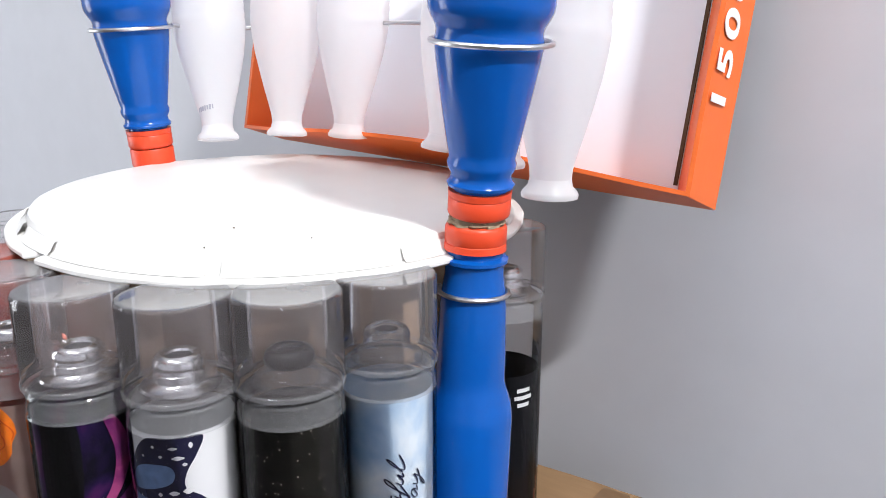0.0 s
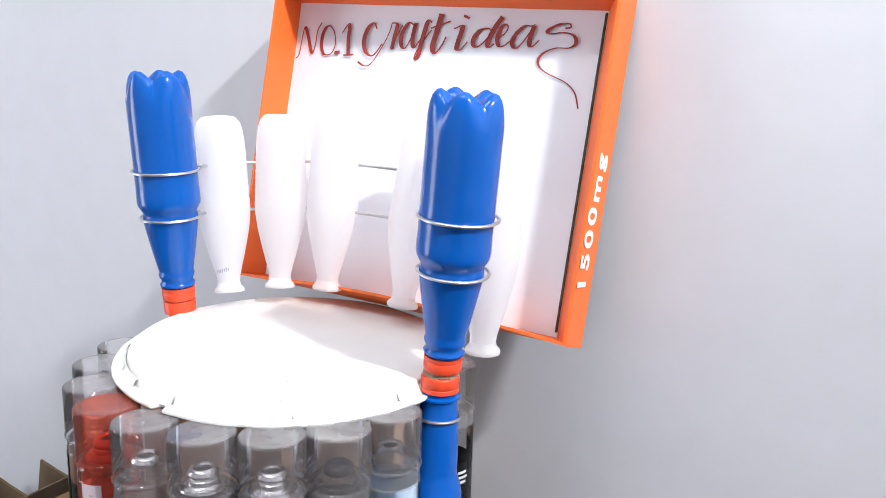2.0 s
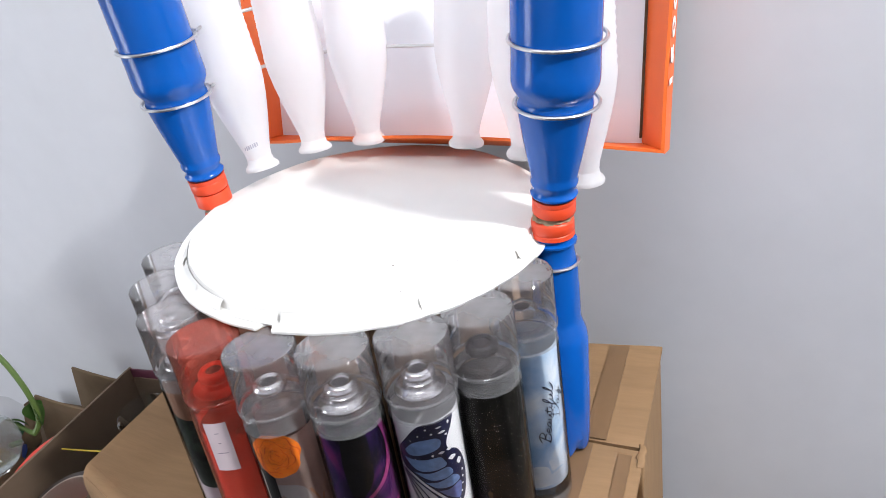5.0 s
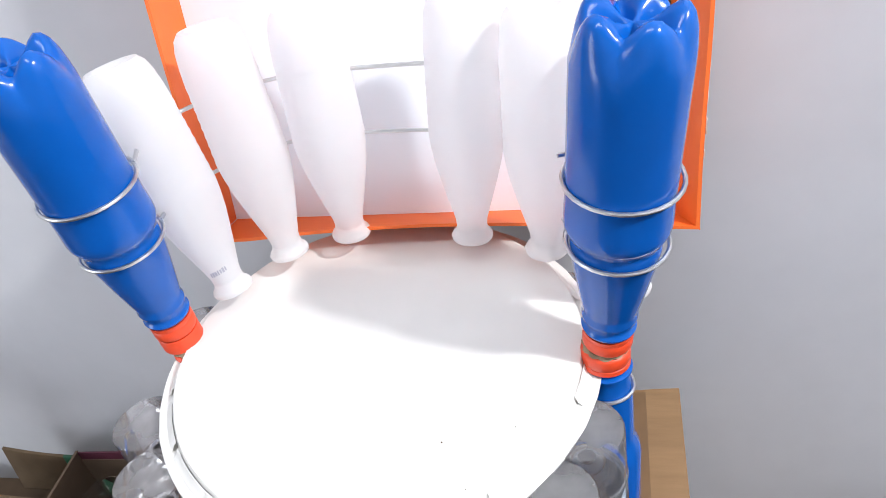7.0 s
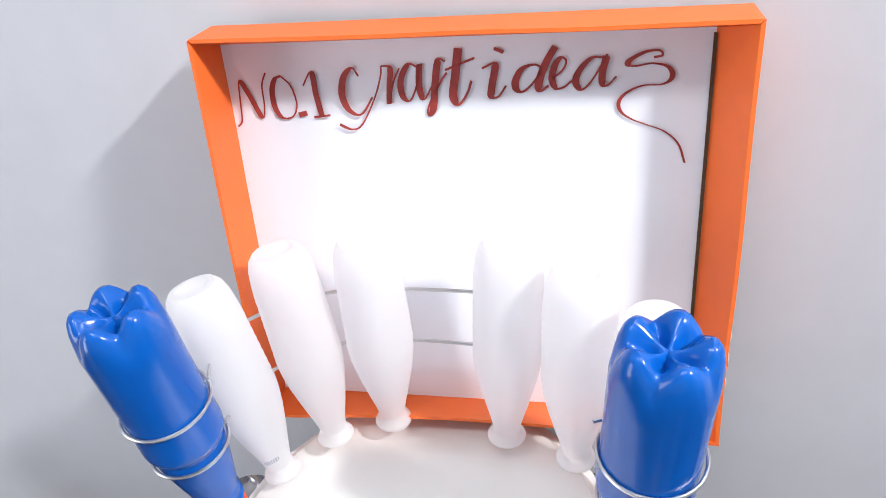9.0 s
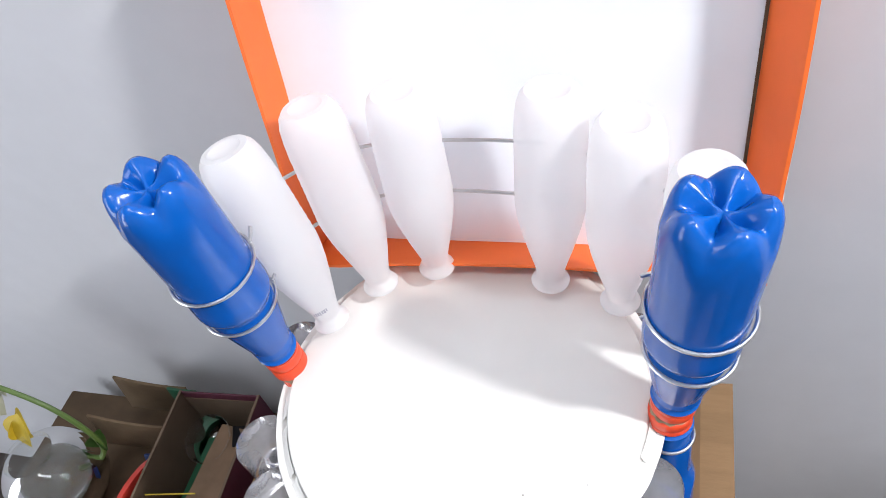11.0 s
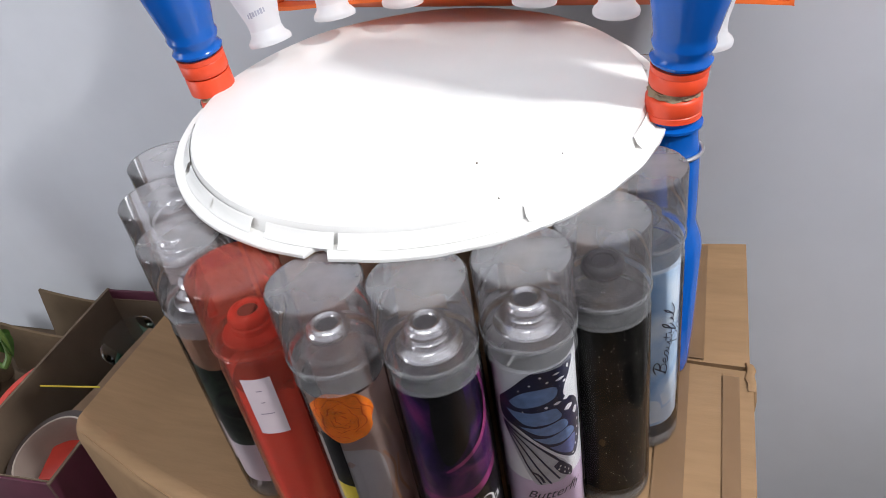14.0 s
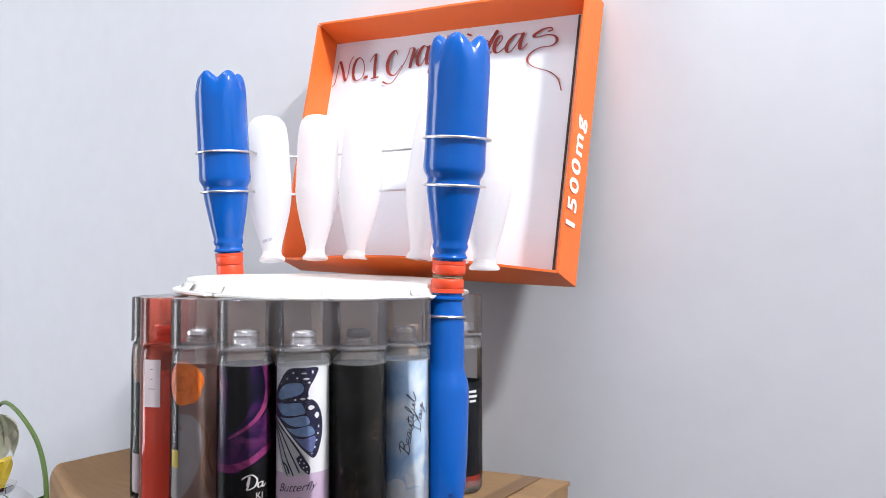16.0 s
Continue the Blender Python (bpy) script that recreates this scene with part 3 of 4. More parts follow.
def bottle_shell(mat_cap, mat_body, parent, capname="clear plastic cap"):
    red = mat_cap is not CLEAR
    cap = part("cap", lathe([(BR - 0.0003, CAP0), (BR, CAP0 + 0.001), (BR, BHH - 0.0012), (BR - 0.0008, BHH - 0.0003)], 44), mat_cap, parent, capname)
    part("cap_top", lathe([(BR - 0.0008, BHH - 0.0003), (BR - 0.0018, BHH), (BR - 0.0030, BHH - 0.0003), (0, BHH - 0.0006)], 44), mat_cap if red else CLEAR_TOP, cap)
    part("cap_rim", lathe([(BR - 0.0004, CAP0 - 0.0016), (BR + 0.0004, CAP0 - 0.001), (BR + 0.0004, CAP0 + 0.0008), (BR - 0.0004, CAP0 + 0.0014)], 44), mat_body, cap)
    body = part("bottle", lathe([(BR - 0.0006, 0.012), (BR - 0.0002, 0.015), (BR - 0.0002, CAP0 - 0.013)], 44), mat_cap if red else CLEAR_WALL, parent, "clear plastic bottle")
    part("base", lathe([(BR - 0.0006, 0.012), (BR - 0.0003, 0.008), (BR - 0.0006, 0.003), (BR - 0.003, 0), (0.015, 0.0006), (0, 0.0012)], 44), mat_body if red else CLEAR_BASE, body)
    shoulder = [(BR - 0.0002, CAP0 - 0.0130), (BR - 0.0008, CAP0 - 0.0105), (BR - 0.0005, CAP0 - 0.0085), (BR - 0.0014, CAP0 - 0.0060), (BR - 0.0010, CAP0 - 0.0045), (BR - 0.0022, CAP0 - 0.0022), (BR - 0.0046, CAP0 - 0.0008), (0.0150, CAP0), (0.0120, CAP0 + 0.0004)]
    part("shoulder", lathe(shoulder, 44), mat_body, body, "hazy ribbed shoulder")
    part("base_floor", lathe([(0, 0.0075), (0.012, 0.0068), (BR - 0.0022, 0.0035)], 30), mat_body if red else CLEAR_BASE, body)
    return body


def pump(parent, collar, button):
    p = part("pump", lathe([(0.0158, CAP0 - 0.0002), (0.0162, CAP0 + 0.0008), (0.0156, CAP0 + 0.0018), (0.0120, CAP0 + 0.0024), (0.0108, CAP0 + 0.0036), (0.0106, CAP0 + 0.0066), (0.0090, CAP0 + 0.0078)], 36), collar, parent, "spray pump collar")
    part("button", lathe([(0.0090, CAP0 + 0.0070), (0.0102, CAP0 + 0.0080), (0.0106, CAP0 + 0.0098), (0.0102, CAP0 + 0.0118), (0.0090, CAP0 + 0.0134), (0.0072, CAP0 + 0.0140), (0.0056, CAP0 + 0.0134), (0.0050, CAP0 + 0.0120)], 32), button, p, "rounded spray button")
    part("nozzle", lathe([(0.0052, CAP0 + 0.0124), (0, CAP0 + 0.0116)], 20), DARKHOLE, p, "dark spray opening")


LR = BR - 0.0022


def sleeve(parent, z0, z1, material, label, az=None, half=180.0, r=LR):
    """A label round the bottle from z0 to z1, all round or about the azimuth az."""
    bm = bmesh.new()
    n = max(8, int(half / 6))
    span = radians(min(half, 180.0))
    mid = radians(az or 0.0)
    rows = []
    steps = max(2, int((z1 - z0) / 0.004))
    for i in range(n + 1):
        a = mid - span + 2 * span * i / n
        rows.append([bm.verts.new((r * math.cos(a), r * math.sin(a), z0 + (z1 - z0) * j / steps)) for j in range(steps + 1)])
    for a, b in zip(rows, rows[1:]):
        for j in range(steps):
            bm.faces.new((a[j], b[j], b[j + 1], a[j + 1]))
    if half >= 180:
        bmesh.ops.remove_doubles(bm, verts=bm.verts, dist=1e-5)
    return part("label", bm, material, parent, label)


def wrap(points, az, z, r, material, parent, name, label="", smooth=10, turn=0.0):
    """A flat outline in millimetres, laid round the bottle about azimuth az and height z."""
    line = spline([(x, y, 0) for x, y in points + points[:1]], smooth)[:-1]
    bm = bmesh.new()
    bm.faces.new([bm.verts.new(p) for p in line])
    bmesh.ops.triangulate(bm, faces=bm.faces)
    for _ in range(2):
        longs = [e for e in bm.edges if e.calc_length() > 3.0]
        if longs:
            bmesh.ops.subdivide_edges(bm, edges=longs, cuts=2)
            bmesh.ops.triangulate(bm, faces=bm.faces)
    for v in bm.verts:
        x, y = v.co.x, v.co.y
        x, y = x * math.cos(turn) - y * math.sin(turn), x * math.sin(turn) + y * math.cos(turn)
        a = radians(az) + x * 0.001 / r
        v.co = (r * math.cos(a), r * math.sin(a), z + y * 0.001)
    bmesh.ops.recalc_face_normals(bm, faces=bm.faces)
    return part(name, bm, material, parent, label, False)


def wrap_line(points, az, z, r, width, material, parent, name, label="", nib=0.6):
    """A pen line in millimetres round the bottle."""
    line = spline([(x, y, 0) for x, y in points], 8)
    bm = bmesh.new()
    prev = None
    for i, p in enumerate(line):
        d = (line[min(i + 1, len(line) - 1)] - line[max(i - 1, 0)]).normalized()
        w = width * (1 - nib + nib * abs(d.y))
        pair = []
        for q in (p + Vector((-d.y, d.x, 0)) * w, p - Vector((-d.y, d.x, 0)) * w):
            a = radians(az) + q.x * 0.001 / r
            pair.append(bm.verts.new((r * math.cos(a), r * math.sin(a), z + q.y * 0.001)))
        if prev:
            bm.faces.new((prev[0], prev[1], pair[1], pair[0]))
        prev = pair
    return part(name, bm, material, parent, label, False)


def bars(parent, az, z, widths, material, height=0.9, gap=2.4, r=LR + 0.0003):
    for i, w in enumerate(widths):
        y = -i * gap
        wrap([(-w / 2, y - height / 2), (0, y - height / 2), (w / 2, y - height / 2), (w / 2, y + height / 2), (0, y + height / 2), (-w / 2, y + height / 2)], az, z, r, material, parent, "print_bar", smooth=1)


GROUP = "mist bottles in the ring"


def mist(k, label):
    p = ring_place(k) + Vector({1: (-0.012, 0.002, 0), 2: (-0.003, -0.001, 0), 6: (0.001, -0.002, 0), 8: (-0.002, 0.002, 0), 9: (-0.003, 0.003, 0), 19: (-0.018, -0.010, 0)}.get(k, (0, 0, 0)))
    return thing("mist_bottle", Matrix.Translation(p) @ pose(0, 0, 0, 0, 0, 0), label, "bottle", GROUP)


# pale blue sky bottle
b = mist(1, "clear mist bottle with a pale blue sky label")
bottle_shell(CLEAR, CLEAR_BODY, b), pump(b, CLEAR_BODY, CLEAR_BODY)
lab = sleeve(b, 0.020, 0.138, SKYPRINT, "pale blue cloudy sky label")
AZ = -48
for (x, y, w, h) in ((-9, 36, 18, 13), (7, 41, 18, 12), (-2, 28, 34, 14), (-16, 30, 14, 16), (16, 30, 14, 18)):
    wrap([(x + w * (0.5 + 0.12 * math.sin(3 * t + x)) * math.cos(t), y + h * (0.5 + 0.15 * math.cos(4 * t + y)) * math.sin(t)) for t in (0, 0.8, 1.6, 2.4, 3.1, 3.9, 4.7, 5.5)], AZ, 0, LR + 0.0003, CLOUD, lab, "cloud", "white printed cloud", 5)


def wrapped_text(text, size, material, parent, az, z, r, turn=90.0, shear=0.35):
    ob = lettering(text, size, material, "printed_text", parent, Matrix(), shear=shear, extrude=0.0)
    c, s = math.cos(radians(turn)), math.sin(radians(turn))
    for v in ob.data.vertices:
        x, y = v.co.x * c - v.co.y * s, v.co.x * s + v.co.y * c
        a = radians(az) + x / r
        v.co = (r * math.cos(a), r * math.sin(a), z + y)
    return ob


def script(strokes, az, z, width, parent, turn, unit):
    """Slanting handwriting drawn stroke by stroke, its baseline turned by the given degrees."""
    c, q = math.cos(radians(turn)) * unit, math.sin(radians(turn)) * unit
    for line in strokes:
        pts = [((1.55 * x + 0.4 * y) * c - y * q, (1.55 * x + 0.4 * y) * q + y * c) for x, y in line]
        wrap_line(pts, az, z, LR + 0.0006, width, NAVY, parent, "script_line", "dark script line", 0.45)


BEAUTIFUL = (
    [(0, 0), (1.2, 4), (1.8, 8.5), (1.0, 4), (0.6, 0)], [(-1.2, 7), (1.5, 9.2), (4.4, 8), (3.8, 5.6), (1.4, 4.6), (4.0, 4.2), (4.6, 1.6), (2.6, -0.2), (-0.6, 0.4)],
    [(5.2, 1.6), (7.4, 2.4), (7.2, 3.8), (5.8, 3.2), (5.6, 0.8), (7.0, 0), (8.6, 1.4)],
    [(11.4, 3.4), (9.6, 3.4), (8.8, 1.2), (10.0, 0), (11.4, 2.8), (11.4, 0.2), (12.8, 1.2)],
    [(12.8, 3.4), (12.8, 0.6), (14.2, 0.2), (15.4, 3.2), (15.4, 0.2), (16.6, 1.0)],
    [(17.4, 6.4), (17.2, 2), (17.8, 0), (19.2, 1.0)], [(16.0, 4.2), (19.4, 4.8)],
    [(19.6, 3.2), (19.6, 0.2), (20.8, 1.0)],
    [(21.0, 0), (23.0, 5.0), (23.4, 8.8), (22.2, 7.0), (21.6, 0), (20.8, -4.4), (21.8, -2.6), (23.6, 1.0)],
    [(24.0, 3.2), (24.0, 0.6), (25.4, 0.2), (26.6, 3.2), (26.6, 0.2), (27.8, 1.0)],
    [(28.0, 1.0), (29.6, 6.0), (29.8, 9.2), (28.8, 6.0), (28.8, 0.6), (30.6, 0.6), (33.0, 3.6)])
DAY = (
    [(0.6, 7.4), (0.6, 0.2)], [(-1.0, 7.0), (2.6, 8.0), (5.2, 5.0), (3.8, 1.2), (-0.6, 0)],
    [(9.0, 3.4), (7.2, 3.2), (6.6, 1.0), (7.8, 0), (9.2, 2.8), (9.2, 0.2), (10.6, 1.2)],
    [(10.8, 3.2), (11.2, 0.6), (12.8, 1.2), (14.0, 3.4), (13.4, -1.6), (11.8, -4.4), (12.2, -2.2), (16.0, 1.8)])
script(BEAUTIFUL, AZ + 4, 0.062, 0.36, lab, 82, 0.96)
script(DAY, AZ + 33, 0.080, 0.30, lab, 82, 0.92)

# black glitter bottle
b = mist(2, "clear mist bottle with a black glittering label")
bottle_shell(CLEAR, CLEAR_BODY, b), pump(b, CLEAR_BODY, DARKHOLE)
lab = sleeve(b, 0.014, 0.138, GLITTER, "black label with gold specks")
for y, w in ((92, 6), (86, 7), (80, 5)):
    bars(lab, -12, y * 0.001, (w,), KRAFT, 1.2)
wrap([(-2, 0), (0, 3), (2, 1), (1, -3), (-1, -2)], -92, 0.056, LR + 0.0003, KRAFT, lab, "emblem", "small gold flower print", 4)

# butterfly bottle
b = mist(3, "clear mist bottle with a butterfly on white and lilac")
bottle_shell(CLEAR, CLEAR_BODY, b), pump(b, SILVER, SILVER)
lab = sleeve(b, 0.057, 0.138, LABELWHITE, "white label with a blue butterfly")
lab2 = sleeve(b, 0.014, 0.057, LILAC, "lilac lower label")


def drawn(points, mid, unit, top, tall=1.03):
    """Turns a drawing on a grid, seen from the front, into millimetres round the bottle."""
    out = []
    for x, y in points:
        f = max(-0.995, min(0.995, (x - mid) * unit / (LR * 1000)))
        out.append((math.asin(f) * LR * 1000, (top - y) * unit * tall))
    return out


AZ, R1, R2, R3 = -57, LR + 0.0002, LR + 0.0005, LR + 0.0008


def bug(points, material, name, label, r, smooth=5):
    return wrap(drawn(points, 980, 0.2, 137, 1.16), AZ, 0.138, r, material, lab, name, label, smooth)


def bug_line(points, width, r=R3, material=NAVY):
    return wrap_line(drawn(points, 980, 0.2, 137, 1.16), AZ, 0.138, r, width, material, lab, "wing_vein", "", 0.2)


bug([(881, 240), (900, 195), (925, 160), (950, 144), (1000, 142), (1050, 143), (1040, 175), (1022, 205), (1018, 235), (1048, 262), (1063, 310), (1062, 372), (1040, 436), (1000, 412), (950, 362), (905, 318), (881, 296)], NAVY, "wing", "navy butterfly wing", R1)
for pts, mat_ in (([(893, 236), (912, 208), (940, 194), (985, 192), (1000, 206), (990, 226), (945, 240), (905, 248)], WINGBLUE), ([(888, 262), (930, 260), (985, 256), (1000, 270), (1004, 290), (960, 298), (915, 296)], WINGBLUE), ([(905, 306), (950, 306), (1006, 298), (1022, 322), (1000, 332), (950, 330)], WINGBLUE), ([(930, 338), (970, 340), (1022, 332), (1040, 356), (1010, 366), (965, 360)], WINGBLUE), ([(966, 370), (1000, 374), (1040, 366), (1040, 396), (1028, 418), (998, 400)], WINGVIOLET)):
    bug(pts, mat_, "wing_cell", "blue wing cell", R2)
for x, y, w, h in ((996, 243, 22, 9), (1022, 240, 20, 12), (1026, 272, 26, 16), (1046, 298, 16, 22), (968, 246, 10, 8), (1008, 178, 26, 8), (1000, 160, 20, 6), (1032, 156, 8, 12), (960, 158, 8, 6), (975, 175, 9, 6), (1052, 335, 6, 9), (1050, 358, 6, 8), (1046, 380, 6, 7), (1040, 402, 6, 7), (1030, 422, 5, 5), (935, 178, 6, 5), (1020, 190, 10, 7), (912, 196, 4, 4)):
    bug([(x - w / 2, y), (x, y - h / 2), (x + w / 2, y), (x, y + h / 2)], LABELWHITE, "wing_spot", "white wing spot", R3, 4)
bug([(881, 304), (905, 326), (948, 372), (996, 420), (1012, 446), (1022, 470), (1000, 490), (960, 494), (925, 492), (900, 420), (886, 350)], PALEWING, "lower_wing", "pale lower wing", R1)
for pts, w in (([(882, 304), (925, 350), (975, 405), (1010, 450)], 0.6), ([(882, 308), (915, 362), (955, 430), (985, 482)], 0.55), ([(882, 310), (905, 370), (935, 440), (962, 492)], 0.55), ([(882, 312), (898, 380), (915, 440), (938, 492)], 0.5), ([(925, 350), (958, 382), (988, 420), (1002, 462)], 0.45), ([(918, 450), (935, 462), (945, 486)], 0.7)):
    bug_line(pts, w)
bug([(972, 436), (992, 424), (1008, 444), (1024, 468), (1020, 490), (1002, 478), (986, 462)], NAVY, "wing_tip", "navy wing tip", R2)
for x, y in ((990, 440), (1002, 452), (1000, 466), (1012, 464), (1014, 480), (985, 450)):
    bug([(x - 3, y), (x, y - 3), (x + 3, y), (x, y + 3)], LABELWHITE, "wing_spot", "", R3, 4)
wrapped_text("Butterfly", 0.0088, NAVY, lab2, AZ - 6, 0.0465, LR + 0.0005, 4, 0.5)
bars(lab2, AZ + 2, 0.0390, (2, 12, 8), GREY_INK, 0.7, 2.8)
bars(lab2, AZ, 0.0255, (26, 24), GREY_INK, 0.9, 3.2)

# dark violet bottle
b = mist(4, "clear mist bottle with a dark violet and pink swirl label")
bottle_shell(CLEAR, CLEAR_BODY, b), pump(b, SILVER, SILVER)
lab = sleeve(b, 0.013, 0.138, PURPLE, "dark violet swirl label")
AZ = -45


def swirl(points, material, name, label, r):
    return wrap(drawn(points, 787, 0.213, 131), AZ, 0.138, r, material, lab, name, label, 5)


swirl([(732, 133), (765, 133), (800, 133), (806, 200), (800, 285), (775, 335), (735, 362), (724, 250)], BLACK, "dark_swirl", "near-black swirl print", LR + 0.0002)
swirl([(692, 396), (740, 376), (800, 345), (850, 310), (882, 280), (882, 420), (860, 440), (800, 465), (740, 480), (692, 486)], VIOLETBAND, "swirl", "violet swirl print", LR + 0.0004)
swirl([(692, 478), (740, 474), (800, 455), (850, 424), (882, 404), (882, 424), (850, 452), (800, 482), (740, 503), (692, 500)], PINKSWIRL, "swirl", "pink swirl print", LR + 0.0006)
swirl([(846, 133), (862, 133), (876, 200), (868, 265), (840, 315), (795, 352), (740, 384), (735, 378), (792, 340), (830, 304), (852, 258), (858, 200)], PINKSWIRL, "swirl", "thin pink swirl print", LR + 0.0007)
swirl([(692, 503), (740, 508), (800, 488), (850, 458), (882, 434), (882, 560), (882, 700), (787, 712), (692, 700), (692, 600)], BLACK, "dark_field", "black lower field", LR + 0.0005)
wrap_line([(2, 4), (4, 11), (3, 4), (2, 1), (8, 3), (10, 8), (6, 12), (1, 11), (-2, 9)], AZ, 0.0425, LR + 0.0010, 0.75, WHITE_INK, lab, "script_line", "white script line")
wrap_line([(14, 6), (11, 5), (11, 2), (14, 3), (15, 6), (15, 2), (18, 4)], AZ, 0.0425, LR + 0.0010, 0.65, WHITE_INK, lab, "script_line", "white script line")
wrapped_text("KI", 0.0072, WHITE_INK, lab, AZ + 32, 0.0380, LR + 0.0010, 0, 0)
bars(lab, AZ + 22, 0.0285, (15, 13, 10), WHITE_INK, 0.8, 2.5, r=LR + 0.0010)

# pale bottle with the orange flower
b = mist(5, "clear mist bottle with an orange flower on brownish grey")
bottle_shell(CLEAR, CLEAR_BODY, b), pump(b, CLEAR_BODY, SILVER)
lab = sleeve(b, 0.016, 0.134, BROWN_FILL, "brownish grey see-through label")
AZ = -58
wrap([(-30, -40), (-8, -38), (4, -20), (8, -6), (8, 16), (2, 26), (-12, 28), (-30, 28)], AZ, 0.070, LR + 0.0002, GREYPRINT, lab, "grey_shape", "grey printed shape", 5)
flower = wrap([(-6 + 16.2 * (1 + 0.05 * math.sin(5 * t) + 0.03 * math.sin(9 * t + 1)) * math.cos(t), 17.2 * (1 + 0.05 * math.cos(7 * t)) * math.sin(t)) for t in [i * 0.3142 for i in range(20)]], AZ, 0.122, LR + 0.0012, FLOWER, lab, "flower", "bright orange flower", 3)
for i in range(15):
    r0, a0, span = 2.2 + 0.92 * i, 2.4 * i, 1.5 + 0.5 * math.sin(i * 1.9)
    arc = [(-6 + r0 * (1 + 0.10 * math.sin(6 * t + i)) * math.cos(a0 + t), 1.04 * r0 * (1 + 0.10 * math.sin(6 * t + i)) * math.sin(a0 + t)) for t in [span * k / 7 for k in range(8)]]
    wrap_line(arc, AZ, 0.122, LR + 0.0015, 0.42 - 0.1 * (i % 3), FLOWER_DEEP, flower, "petal_line", "", 0.5)
wrap([(-22, -22), (-16, -22), (-11, -22), (-11, 22), (-16, 22), (-22, 22)], AZ, 0.086, LR + 0.0004, BLACK, lab, "dark_band", "black band with fine print", 1)
wrap([(-22, -7), (-16, -7), (-11, -7), (-11, 7), (-16, 7), (-22, 7)], AZ, 0.062, LR + 0.0005, YELLOW, lab, "yellow_band", "yellow band", 1)
for pts in ([(14, -30), (10, -12), (13, 8), (9, 22)], [(18, -20), (14, -4), (17, 12)]):
    wrap_line(pts, AZ, 0.068, LR + 0.0004, 0.8, PEACH, lab, "branch", "brown printed twig")

# red bottle
b = mist(6, "see-through red mist bottle with a small pinkish paper label")
body = bottle_shell(CLEAR_RED, CLEAR_RED, b, "see-through red cap")
pump(b, RED, RED)
lab = sleeve(b, 0.004, 0.124, REDLIQ, "red liquid fill", r=BR - 0.0030)
tag = sleeve(b, 0.099, 0.138, PINKLABEL, "pinkish white paper label", -72, 19, r=BR + 0.0004)
bars(tag, -72, 0.130, (3, 2, 7), GREY_INK, 0.6, 8.0, r=BR + 0.0006)

# dark leaf bottle
b = mist(7, "clear mist bottle with a dark leafy label and peach print")
bottle_shell(CLEAR, CLEAR_BODY, b), pump(b, SILVER, SILVER)
lab = sleeve(b, 0.050, 0.140, DARKGREEN, "dark leafy label")
sleeve(b, 0.016, 0.050, PINKLABEL, "pale lower label")
wrap([(-16, -14), (0, -17), (14, -10), (16, 6), (8, 16), (-8, 17), (-18, 8)], -75, 0.130, LR + 0.0003, PEACH, lab, "flower", "peach flower print", 5)

for k, mat_label, text in ((8, BROWN_FILL, "clear mist bottle with a brownish see-through label"), (9, CLEAR_FILL, "clear mist bottle with pale see-through liquid"), (11, CLEAR_FILL, "clear mist bottle with pale see-through liquid"), (19, BLACK, "clear mist bottle with a black label")):
    b = mist(k, text)
    bottle_shell(CLEAR, CLEAR_BODY, b), pump(b, SILVER if k != 9 else CLEAR_BODY, SILVER)
    lab = sleeve(b, 0.016, 0.105 if k == 19 else 0.142, mat_label, "printed label")
    if k == 19:
        bars(lab, -20, 0.096, (9, 12, 8), WHITE_INK, 2.4, 4.5)
        sleeve(b, 0.006, 0.016, RED, "red band", None, 180)


# ---- blue arms ----
def lobes(n, start, deep, phase):
    """Bends the base rings of a bottle into n rounded feet."""
    def bend(a, i, r, z):
        if i < start:
            return r, z
        s = (i - start) / 9
        w = (0.5 + 0.5 * math.cos(n * (a + phase))) ** 0.62
        dip = deep * (1 - w) * min(1.0, 0.2 + 1.6 * s) * (1.0 if s < 0.85 else (1 - s) / 0.15)
        return r * (1 - 0.11 * (1 - w) * math.sin(min(1.0, s * 1.5) * math.pi)), z - dip
    return bend


def base_rings(R, H, h):
    """Closing rings of a footed base at height H: up over the feet and down into the hollow."""
    return [(R, H - h), (R * 0.995, H - 0.72 * h), (R * 0.965, H - 0.42 * h), (R * 0.90, H - 0.18 * h), (R * 0.81, H - 0.04 * h), (R * 0.70, H), (R * 0.54, H - 0.09 * h), (R * 0.38, H - 0.24 * h), (R * 0.20, H - 0.34 * h), (0, H - 0.36 * h)]


UP_LEN, UR = 0.198, 0.0271
up_side = [(0.0126, 0.0), (0.0126, 0.003), (0.0154, 0.004), (0.0158, 0.0055), (0.0143, 0.0075), (0.0141, 0.010), (0.0156, 0.0125), (0.0160, 0.015), (0.0152, 0.0175), (0.0160, 0.021), (0.0185, 0.034), (0.0210, 0.048), (0.0230, 0.0600), (0.0238, 0.0660), (0.0239, 0.0690), (0.0234, 0.0710), (0.0233, 0.0728), (0.0240, 0.0750), (0.0258, 0.0780), (0.0271, 0.0810), (0.0275, 0.0840), (0.0274, 0.0900), (0.0271, 0.098), (0.0272, 0.110), (UR, 0.13), (UR, 0.16)]
upper_profile = up_side + base_rings(UR, UP_LEN, 0.024)
low_side = [(0.0132, -0.001), (0.0132, -0.005), (0.0160, -0.006), (0.0160, -0.0075), (0.0140, -0.009), (0.0142, -0.014), (0.0154, -0.022), (0.0162, -0.030), (0.0168, -0.045), (0.0173, -0.060), (0.0172, -0.067), (0.0180, -0.072), (0.0208, -0.080), (0.0220, -0.087), (0.0222, -0.150), (0.0217, -0.165)]


